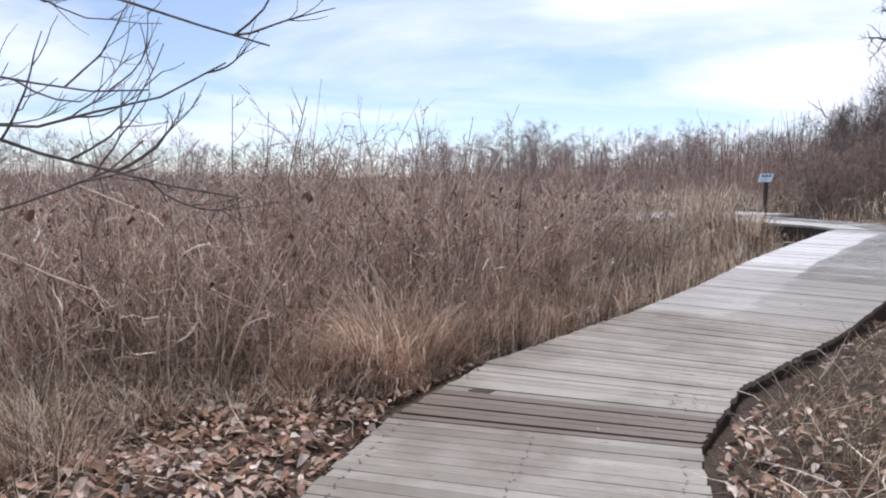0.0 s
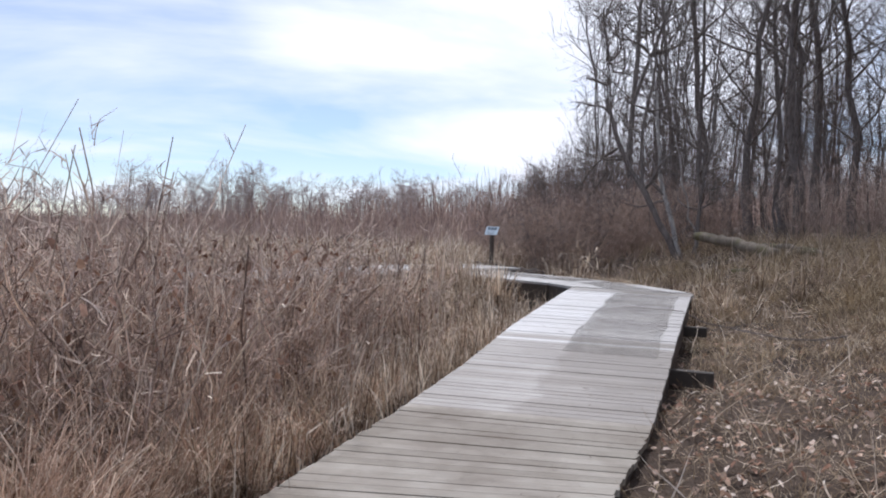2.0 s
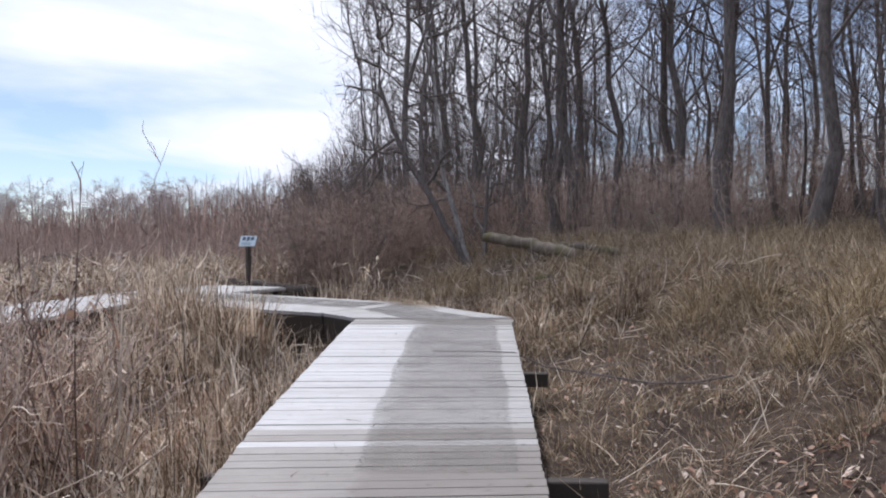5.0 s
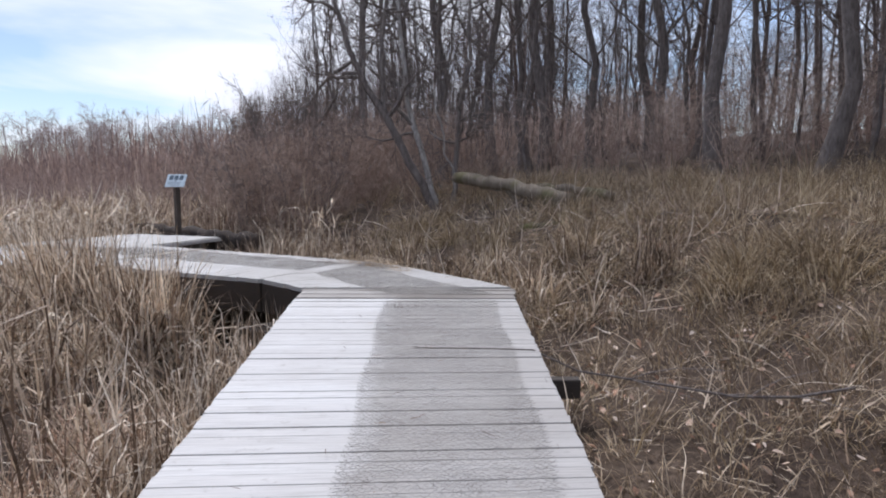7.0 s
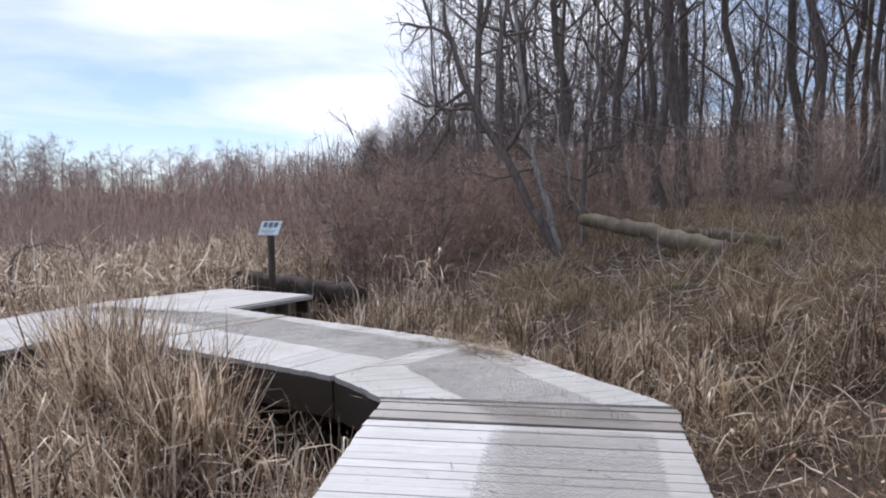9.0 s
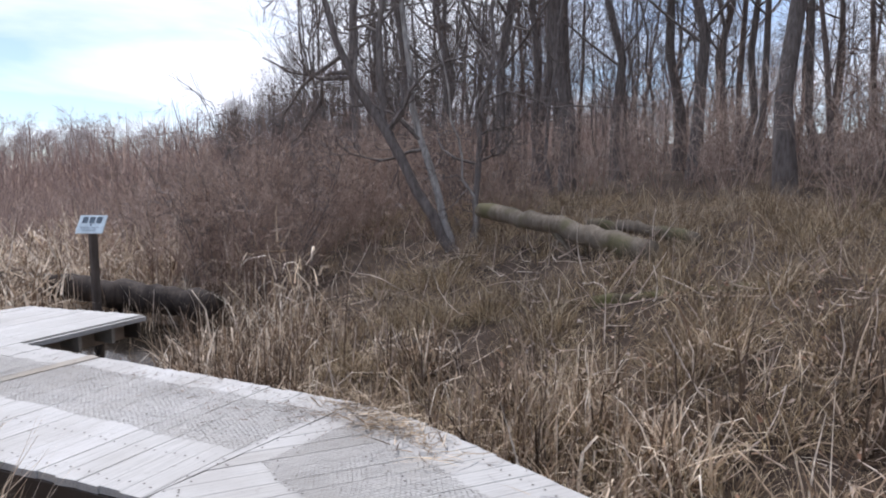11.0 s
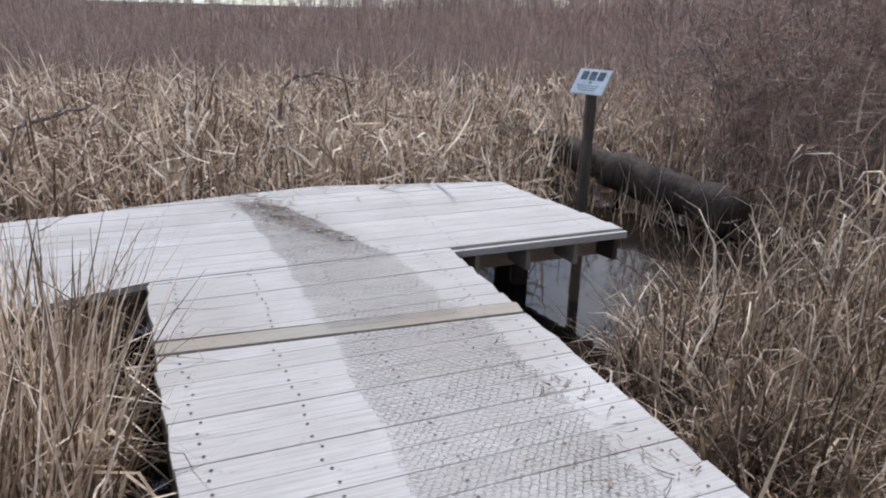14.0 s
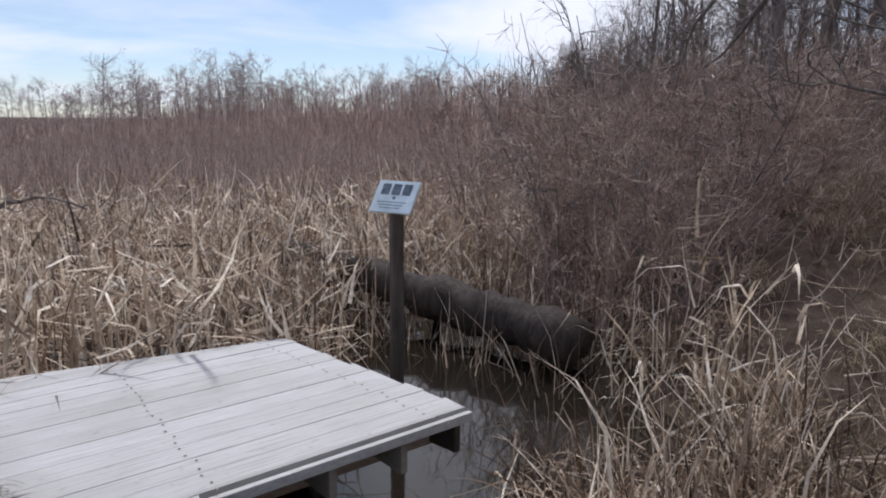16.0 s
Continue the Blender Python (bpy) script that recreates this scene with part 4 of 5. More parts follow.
def near_tree():
    """The tree beside the start, whose low boughs hang over the view."""
    top = tagged(new("overhanging_tree"), "bare tree with low arching dark twigs", "tree")
    bx, by = -4.9, -0.9
    bz = float(ground_z(bx, by)) - 0.1
    t = np.linspace(0, 1, 9)
    p = np.stack([bx + 0.3 * t, by + 0.2 * t, bz + 6.5 * t], -1)
    v, f = tubes(p[None], (0.15 * (1 - 0.8 * t))[None], 9)
    tr = new("trunk", mesh_from_arrays("trunk", v, f, M_BARK, True))
    tr.parent = top

    def bough(a, b, c, d, r):
        a, b, c, d = [np.array(q, float) for q in (a, b, c, d)]
        s = np.linspace(0, 1, 12)[:, None]
        q = a * (1 - s) ** 3 + 3 * b * s * (1 - s) ** 2 + 3 * c * s ** 2 * (1 - s) + d * s ** 3
        q[1:-1] += rng.normal(0, 0.012, (10, 3))
        k1 = shoots(q[None], 7, 0.75, 0.55, 0.16, 6, 0.35, 0.14)
        k2 = shoots(k1, 3, 0.3, 0.5, 0.12, 4, 0.25, 0.16)
        vv, ff = merged([tubes(q[None], (r * (1 - 0.75 * np.linspace(0, 1, 12)))[None], 6), tubes(k1, taper(len(k1), 6, r * 0.38, 0.35), 4), tubes(k2, taper(len(k2), 4, r * 0.2, 0.5), 3)])
        ob = new("bough", mesh_from_arrays("bough", vv, ff, M_BARK, True))
        ob.parent = top
    # arching boughs from the trunk, about three metres ahead of the start
    bough((-4.75, -0.8, 1.9), (-3.4, -0.7, 1.35), (-2.5, -0.8, 0.85), (-1.55, -0.8, 0.72), 0.016)
    bough((-4.75, -0.8, 1.5), (-3.4, -0.6, 1.05), (-2.6, -0.7, 0.75), (-1.62, -0.7, 1.25), 0.013)
    bough((-4.75, -0.8, 2.6), (-3.4, -0.9, 1.9), (-2.3, -0.9, 1.55), (-1.40, -0.9, 1.28), 0.014)
    bough((-4.75, -0.8, 1.2), (-3.3, -0.6, 0.55), (-2.6, -0.6, 0.45), (-2.0, -0.6, 0.95), 0.013)
    bough((-4.7, -0.8, 1.8), (-3.2, -0.9, 1.3), (-2.6, -0.9, 1.15), (-1.85, -0.9, 1.12), 0.011)
    bough((-4.7, -0.8, 2.4), (-3.3, -0.5, 1.75), (-2.6, -0.6, 1.55), (-1.9, -0.6, 1.62), 0.012)


near_tree()

# ---- far woods and scrub ----


def far_woods():
    def bare_form(k, fine):
        h = 9.0 + 0.8 * k
        t = np.linspace(0, 1, 6)
        p = np.stack([0.4 * np.sin(t * 3 + k), 0.4 * np.cos(t * 2.5 + k), h * t], -1)[None]
        l1 = shoots(p, 14, h * 0.36, 0.95 - 0.2 * fine, 0.06 + 0.06 * fine, 3, 0.25, 0.2)
        l2 = shoots(l1, 6, h * 0.18, 0.85, 0.06, 2, 0.2, 0.28)
        l3 = shoots(l2, 4, h * 0.11, 0.8, 0.06, 1, 0.2, 0.25)
        w = 0.42 if fine else 1.0
        return merged([tubes(p, taper(1, 5, 0.17 - 0.05 * fine, 0.2), 5), tubes(l1, taper(len(l1), 3, 0.03, 0.4), 3) if fine else ribbons(l1, taper(len(l1), 3, 0.12, 0.4)),
                       ribbons(l2, taper(len(l2), 2, 0.05 * w, 0.5)), ribbons(l3, taper(len(l3), 1, 0.04 * w, 0.4))])
    pieces = []
    protos = [bare_form(k, 0) for k in range(8)]
    slim = [bare_form(k, 1) for k in range(8)]
    for n in range(900):
        az, dist = rnd.uniform(-50, 64), rnd.uniform(100, 165)
        x, y = 4 + dist * math.sin(radians(az)), 8 + dist * math.cos(radians(az))
        sparse = az < -6
        if sparse and rnd.random() < 0.55:
            continue
        v, f = protos[rnd.randrange(8)]
        a = rnd.uniform(0, 6.28)
        s = rnd.uniform(0.42, 0.82) * (0.85 if sparse else 1.0)
        c, d = math.cos(a) * s, math.sin(a) * s
        z = float(ground_z(np.array(x), np.array(y))) - 0.3
        pieces.append((np.stack([v[:, 0] * c - v[:, 1] * d + x, v[:, 0] * d + v[:, 1] * c + y, v[:, 2] * s + z], -1), f))
    v, f = merged(pieces)
    tagged(new("far_woods", mesh_from_arrays("far_woods", v, f, M_FAR_TREE)), "distant line of bare woods beyond the marsh, paled by painted haze", "woods", kind="stuff")
    # the wood's edge drawing away along the marsh
    pieces = []
    while len(pieces) < 120:
        y = 27 + 90 * rnd.random() ** 1.2
        x = float(np.interp(y, [18.5, 50, 230], [10.6, 26.0, 120.0])) + rnd.uniform(0.5, 13)
        v, f = slim[rnd.randrange(8)]
        a, s = rnd.uniform(0, 6.28), rnd.uniform(0.30, 0.55) + 0.25 * smooth(40, 90, y)
        c, d = math.cos(a) * s, math.sin(a) * s
        z = float(ground_z(np.array(x), np.array(y))) - 0.3
        pieces.append((np.stack([v[:, 0] * c - v[:, 1] * d + x, v[:, 0] * d + v[:, 1] * c + y, v[:, 2] * s + z], -1), f))
    v, f = merged(pieces)
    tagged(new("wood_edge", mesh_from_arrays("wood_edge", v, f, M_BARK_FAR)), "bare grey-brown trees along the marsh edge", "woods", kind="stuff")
    # the depth of the wood on the bank, behind the trees of its edge
    pieces = []
    while len(pieces) < 200:
        x, y = rnd.uniform(14, 80), rnd.uniform(-30, 70)
        q = float(bank_side(np.array(x), np.array(y)))
        if q < 11 or q > 55 or (y > 16 and rnd.random() < 0.6):
            continue
        v, f = slim[rnd.randrange(8)]
        a, s = rnd.uniform(0, 6.28), rnd.uniform(0.55, 1.15)
        c, d = math.cos(a) * s, math.sin(a) * s
        z = float(ground_z(np.array(x), np.array(y))) - 0.3
        pieces.append((np.stack([v[:, 0] * c - v[:, 1] * d + x, v[:, 0] * d + v[:, 1] * c + y, v[:, 2] * s + z], -1), f))
    v, f = merged(pieces)
    tagged(new("deep_woods", mesh_from_arrays("deep_woods", v, f, M_BARK_FAR)), "dense bare trees deep in the wood", "woods", kind="stuff")


far_woods()


def scatter(n, box, keep):
    x, y = rng.uniform(box[0], box[2], n), rng.uniform(box[1], box[3], n)
    k = keep(x, y)
    return x[k], y[k]


def stuff(name, pieces, mat, label, category):
    v, f = merged(pieces)
    if name in ("thicket", "marsh_stems", "sedge_tussock", "bleached_stalks", "caught_leaves", "straw_tussock", "grass_fringe", "tall_grass"):
        # nothing woody hangs over the walkway
        f = f[(off_deck(v[:, 0], v[:, 1]) > 0.02)[f].all(axis=1)]
    return tagged(new(name, mesh_from_arrays(name, v, f, mat)), label, category, kind="stuff")


def on_ground(x, y, sink=0.03):
    return np.stack([x, y, ground_z(x, y) - sink], -1)


def twiggy(x, y, h, lean=0.16, branches=5, r=0.005, sub=0, bl=0.32):
    """Upright woody stems with side shoots."""
    n = len(x)
    az = rng.uniform(0, 2 * math.pi, n)
    ln = np.abs(rng.normal(0, lean, n))
    s = 4
    t = np.linspace(0, 1, s + 1)
    out = ln[:, None] * h[:, None] * t[None] ** 1.3
    p = np.stack([x[:, None] + np.cos(az)[:, None] * out, y[:, None] + np.sin(az)[:, None] * out, (ground_z(x, y) - 0.05)[:, None] + h[:, None] * t[None]], -1)
    p[:, 1:] += np.cumsum(rng.normal(0, 0.085, (n, s, 3)), axis=1) * (h[:, None, None] / 1.4)
    rr = r * rng.uniform(0.6, 1.4, n)
    out = [tubes(p, taper(n, s, rr, 0.35), 3)]
    if branches:
        c = shoots(p, branches, bl * float(np.mean(h)), 0.8, 0.08, 3, 0.25, 0.3)
        out.append(ribbons(c, taper(len(c), 3, r * 1.3, 0.5)))
        if sub:
            d = shoots(c, sub, 0.4 * bl * float(np.mean(h)), 0.55, 0.1, 2, 0.3, 0.2)
            out.append(ribbons(d, taper(len(d), 2, r * 1.0, 0.6)))
    return out


# scrub over the far marsh, thinning with distance
def far_scrub():
    n = 31000
    az = rng.uniform(radians(-52), radians(66), n)
    dist = 9 + 110 * rng.random(n) ** 1.35
    x, y = 2.5 + dist * np.sin(az), 4.0 + dist * np.cos(az)
    q = bank_side(x, y)
    k = (off_deck(x, y) > 1.5) & (q < 3) & ~((y < 21.5) & (x > -1.5) & (np.hypot(x - 5, y - 12) < 10.5))
    x, y, dist = x[k], y[k], dist[k]
    h = rng.uniform(0.7, 1.65, len(x)) * (0.8 + 0.35 * wave(x, y, 0.12, 4)) * (1 + 0.006 * dist)
    w = 0.006 + 0.00042 * dist
    base = on_ground(x, y)
    v1 = blades(base, h, rng.uniform(0, 6.28, len(x)), rng.uniform(0, 0.6, len(x)), rng.normal(0, 0.5, len(x)), w * 1.5, 3, 0.2)
    v2 = blades(base + rng.normal(0, 0.15, base.shape) * np.array([1, 1, 0]), h * 0.8, rng.uniform(0, 6.28, len(x)), rng.uniform(0.2, 1.0, len(x)), rng.normal(0, 0.6, len(x)), w, 3, 0.2)
    v3 = blades(base + np.stack([0 * x, 0 * x, h * 0.4], -1), h * 0.5, rng.uniform(0, 6.28, len(x)), rng.uniform(0.4, 0.9, len(x)), rng.normal(0, 0.3, len(x)), w, 2, 0.0)
    n = 46000
    az, dist = rng.uniform(radians(-52), radians(60), n), rng.uniform(58, 165, n)
    x, y = 4 + dist * np.sin(az), 8 + dist * np.cos(az)
    h = rng.uniform(1.6, 4.2, n) * (0.75 + 0.5 * wave(x, y, 0.09, 2)) * (0.75 + 1.3 * smooth(-0.12, 0.3, az))
    v4 = blades(on_ground(x, y), h, rng.uniform(0, 6.28, n), rng.uniform(0, 1.2, n), rng.normal(0, 0.6, n), rng.uniform(0.08, 0.24, n), 3, 0.2)
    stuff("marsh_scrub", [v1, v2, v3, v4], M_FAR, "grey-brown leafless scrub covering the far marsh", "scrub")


far_scrub()

# thicket along the deck's marsh side
def thicket():
    def keep(x, y):
        d = off_deck(x, y)
        lim = np.where(x < -0.4, (y > 0.80 + 0.35 * wave(x, y, 1.1, 5) - 0.25 * np.clip(-x - 2.5, 0, 4)), d > 0.45 + 0.3 * wave(x, y, 1.5, 6))
        mound = np.hypot(x + 1.05, y - 1.25) > 0.62
        return mound & (d > 0.35) & (bank_side(x, y) < -0.5) & lim & (y < 19) & ~((x > 0.5) & (y > 9)) & ~((x > 2.2) & (y - x > 2.0) & (off_deck(x, y) < 2.2))
    x, y = scatter(12000, (-13, 0.4, 4.5, 17), keep)
    dense = np.exp(-np.clip(np.hypot(x - 0, y - 0) - 5, 0, 50) / 9)
    k = rng.random(len(x)) < 0.25 + 0.75 * dense
    x, y = x[k], y[k]
    h = rng.uniform(0.6, 1.55, len(x)) * (1 + 0.28 * wave(x, y, 0.8, 2))
    stuff("thicket", twiggy(x, y, h, 0.5, 6, 0.006, 2), M_TWIG, "dense grey-brown leafless twigs of a marsh thicket", "thicket")
    # thick bleached stalks, bowed and crossing one another
    x, y = scatter(6500, (-9, 0.4, 4.5, 11), keep)
    h = rng.uniform(0.5, 1.45, len(x))
    stuff("bleached_stalks", twiggy(x, y, h, 0.6, 2, 0.0088, 0, 0.3), M_STALK, "bleached bowed stalks crossing in the thicket", "dead stems")
    x, y = scatter(15000, (-13, 0.6, 4.5, 15), keep)
    n = len(x)
    x2, y2 = scatter(20000, (-9, 0.4, 4.5, 12), keep)
    m2 = len(x2)
    b2 = on_ground(x2, y2)
    b2[:, 2] += rng.uniform(0.0, 1.0, m2)
    fallen = blades(b2, rng.uniform(0.2, 0.7, m2), rng.uniform(0, 6.28, m2), rng.uniform(0.4, 2.2, m2), rng.normal(0, 0.8, m2), rng.uniform(0.005, 0.013, m2), 4, 0.3)
    stuff("marsh_stems", [fallen, blades(on_ground(x, y), rng.uniform(0.4, 1.3, n), rng.uniform(0, 6.28, n), np.abs(rng.normal(0, 0.45, n)), rng.normal(0, 0.7, n), rng.uniform(0.005, 0.014, n), 4, 0.4)], M_SEDGE,
          "dead russet stems standing among the thicket", "dead stems")
    # shrivelled leaves still caught in the twigs
    x, y = scatter(9000, (-8, 0.4, 3.5, 8), keep)
    c = on_ground(x, y)
    c[:, 2] += 0.05 + 1.25 * rng.random(len(x)) ** 1.2
    stuff("caught_leaves", [leaf_quads(c, 0.026, 1.2)], M_CAUGHT, "shrivelled brown leaves caught in the twigs", "leaves")


thicket()


def shrub_kind(name, label, h, n, lean, mat, r=0.012, branches=7, sub=5, low=0.25, spread=0.5, curl=0.2):
    """A bare shrub at the origin: stems from one foot, each with shoots and twigs."""
    top = tagged(new(name), label, "shrub")
    s = 6
    az = rng.uniform(0, 2 * math.pi, n)
    ln = rng.uniform(0.1, lean, n)
    t = np.linspace(0, 1, s + 1)
    hh = h * rng.uniform(0.65, 1.0, n)
    o = ln[:, None] * hh[:, None] * t[None] ** 1.1
    p = np.stack([np.cos(az)[:, None] * (o + 0.1), np.sin(az)[:, None] * (o + 0.1), -0.08 + hh[:, None] * t[None]], -1)
    p[:, 1:] += np.cumsum(rng.normal(0, 0.03 * h / 2, (n, s, 3)), axis=1)
    c = shoots(p, branches, h * 0.3, spread, 0.06, 4, low, curl)
    d = shoots(c, sub, h * 0.13, 0.8, 0.05, 2, 0.2, curl)
    rr = taper(n, s, r * rng.uniform(0.7, 1.2, n), 0.3)
    for k in range(n):
        v, f = tubes(p[k:k + 1], rr[k:k + 1], 5)
        new("stem", mesh_from_arrays("stem", v, f, mat)).parent = top
    v, f = merged([ribbons(c, taper(len(c), 4, r * 0.9, 0.45)), ribbons(d, taper(len(d), 2, max(0.0065, r * 0.5), 0.5))])
    tw = new("crown", mesh_from_arrays("crown", v, f, mat))
    tw.parent = top
    tagged(tw, kind="stuff")
    return top


def shrubs(kinds, spots):
    """Plant copies of the kinds; the first of each kind stands at its first spot."""
    used = {}
    for x, y, size in spots:
        i = rnd.randrange(len(kinds))
        m = pose(x, y, float(ground_z(np.array(x), np.array(y))), 0, 0, rnd.uniform(0, 360))
        if i not in used:
            used[i] = kinds[i]()
            used[i].matrix_basis = m
            ob = used[i]
        else:
            ob = copy_thing(used[i], m)
        ob.scale = (size, size, size)


# lone shrubs that stand above the thicket
marsh = [lambda h=h, n=n: shrub_kind("marsh_shrub", "bare dark shrub reaching above the thicket", h, n, 0.45, M_TWIG, 0.011, 8, 6, 0.4, 0.8, 0.3) for h, n in ((2.1, 4), (1.95, 3), (2.2, 5))]
shrubs(marsh, [(-2.35, 2.9, 1.0), (-0.95, 3.6, 1.0), (-0.7, 6.1, 0.85), (-4.4, 2.3, 1.05), (-3.5, 3.9, 1.0), (-0.3, 2.7, 0.75), (-5.4, 4.6, 1.15), (-6.2, 2.8, 1.0), (-1.8, 6.5, 0.95)])
# red-brown brush between the water and the wood
brush = [lambda h=h, n=n: shrub_kind("brush", "dense red-brown leafless bush on the marsh edge", h, n, 0.95, M_TWIG_RED, 0.010, 9, 7, 0.10, 0.95, 0.36) for h, n in ((2.3, 12), (2.0, 11), (2.6, 13))]
spots_ = [(9.3, 15.2, 0.85), (9.9, 16.2, 0.95), (9.0, 16.9, 0.85), (8.7, 18.2, 0.8), (9.6, 18.4, 0.95), (10.9, 15.8, 0.9), (11.6, 16.6, 0.95), (10.2, 17.4, 0.9), (9.2, 15.9, 0.75), (11.0, 17.8, 0.95), (12.2, 15.6, 0.9), (9.9, 14.9, 0.8), (10.4, 16.6, 0.9)]
for k in range(58):
    s, o = rnd.uniform(0, 1), rnd.uniform(-1.5, 5.0)
    spots_.append((9.9 + 9.5 * s + o * 0.8, 15.8 + 18 * s - o * 0.6, rnd.uniform(0.75, 1.15)))
shrubs(brush, spots_)
# undergrowth at the foot of the wood
under_k = [lambda h=h, n=n: shrub_kind("undergrowth", "bare undergrowth bush at the edge of the wood", h, n, 0.7, M_TWIG, 0.011, 8, 6, 0.12, 0.85, 0.32) for h, n in ((2.0, 8), (2.8, 8), (1.5, 7))]
spots_ = []
for k in range(175):
    q0, s = 3.5 + 22 * rnd.random() ** 1.2, rnd.uniform(0, 1)
    x, y = 8.0 + 15 * s + q0 * 0.78, 0.5 + 30 * s - q0 * 0.62
    if math.hypot(x - 12, y - 11.2) > 2.4 and math.hypot(x - 10, y - 12) > 1.2 and (x - 3) * 0.72 - (y - 4) * 0.69 > 3.0:
        spots_.append((x, y, rnd.uniform(0.7, 1.2) * (1.0 + 0.6 * float(smooth(7, 14, q0)))))
shrubs(under_k, spots_)


def cattails():
    def keep(x, y):
        d = off_deck(x, y)
        ok = (d > 0.12) & (bank_side(x, y) < 0.4 + 0.5 * wave(x, y, 1.2, 3))
        pool = np.zeros(np.shape(x), bool)
        for px, py, r in ((7.9, 14.2, 0.85), (6.75, 11.9, 0.75), (7.45, 14.9, 0.55), (4.55, 9.35, 0.7), (8.1, 15.6, 0.6), (8.5, 14.6, 0.5)):
            pool |= np.hypot(x - px, y - py) < r
        return ok & ~pool
    back = lambda x, y: keep(x, y) & ((y > 13.2) | (y - 0.6 * x > 10.2)) & (np.hypot(x - 5, y - 12) < 10.8 + 1.2 * wave(x, y, 0.6, 1)) & ~((x > 7.2) & (y < 16.5) & (x < 9.4))
    x, y = scatter(15000, (-6, 8, 12, 23), back)
    n = len(x)
    h = rng.uniform(0.5, 1.3, n) * (1 + 0.2 * wave(x, y, 1.7, 2))
    up = blades(on_ground(x, y), h, rng.uniform(0, 6.28, n), np.abs(rng.normal(0.08, 0.22, n)), rng.normal(0.0, 0.4, n), rng.uniform(0.014, 0.036, n), 5, 0.8)
    x, y = scatter(34000, (-6, 8, 12, 23), back)
    n = len(x)
    base = on_ground(x, y)
    base[:, 2] += rng.uniform(0.0, 0.9, n) * (1 + 0.2 * wave(x, y, 1.7, 2))
    slant = blades(base, rng.uniform(0.25, 0.75, n), rng.uniform(0, 6.28, n), rng.uniform(0.3, 2.1, n), rng.normal(0.0, 0.5, n), rng.uniform(0.014, 0.034, n), 3, 0.4)
    stuff("cattail_bed", [up, slant], M_CATTAIL, "thick bed of dead straw-coloured cattails with broken leaves", "cattails")
    # smaller patches along the decks
    side = lambda x, y: keep(x, y) & (((x < 6.2) & (y > 5.0) & (y - x > 1.2) & (y - 0.6 * x < 10.4)) | ((x > 6.2) & (y > 8.0) & (y < 16.5) & (bank_side(x, y) < 1.2)))
    x, y = scatter(15000, (-2.5, 4.5, 9.6, 16.5), lambda a, c: side(a, c) & ~((a > 6.3) & (rng.random(np.shape(a)) < 0.6)))
    n = len(x)
    h = rng.uniform(0.3, 1.1, n) * np.clip(0.6 + off_deck(x, y) * 0.6, 0.6, 1.2)
    stuff("reed_patch", [blades(on_ground(x, y), h, rng.uniform(0, 6.28, n), np.abs(rng.normal(0.25, 0.5, n)), rng.normal(0.1, 0.7, n), rng.uniform(0.010, 0.028, n), 5, 0.75)], M_CATTAIL,
          "dead straw-coloured reeds beside the boardwalk", "reeds")


cattails()


# broken reeds standing and leaning round the wet log
def log_reeds():
    n = 520
    t, side = rng.uniform(-0.05, 1.25, n), rng.choice([-1.0, 1.0], n)
    gap = rng.uniform(0.2, 0.6, n) * side
    x, y = 7.25 + 1.43 * t + 0.9 * gap, 17.7 - 2.9 * t + 0.44 * gap
    k = off_deck(x, y) > 0.35
    x, y = x[k], y[k]
    n = len(x)
    reeds = blades(on_ground(x, y), rng.uniform(0.35, 0.95, n), rng.uniform(0, 6.28, n), np.abs(rng.normal(0.2, 0.5, n)), rng.normal(0, 0.7, n), rng.uniform(0.008, 0.018, n), 4, 0.3)
    stuff("broken_reeds", [reeds], M_CATTAIL, "broken straw-coloured reeds standing round a wet log", "reeds")


log_reeds()


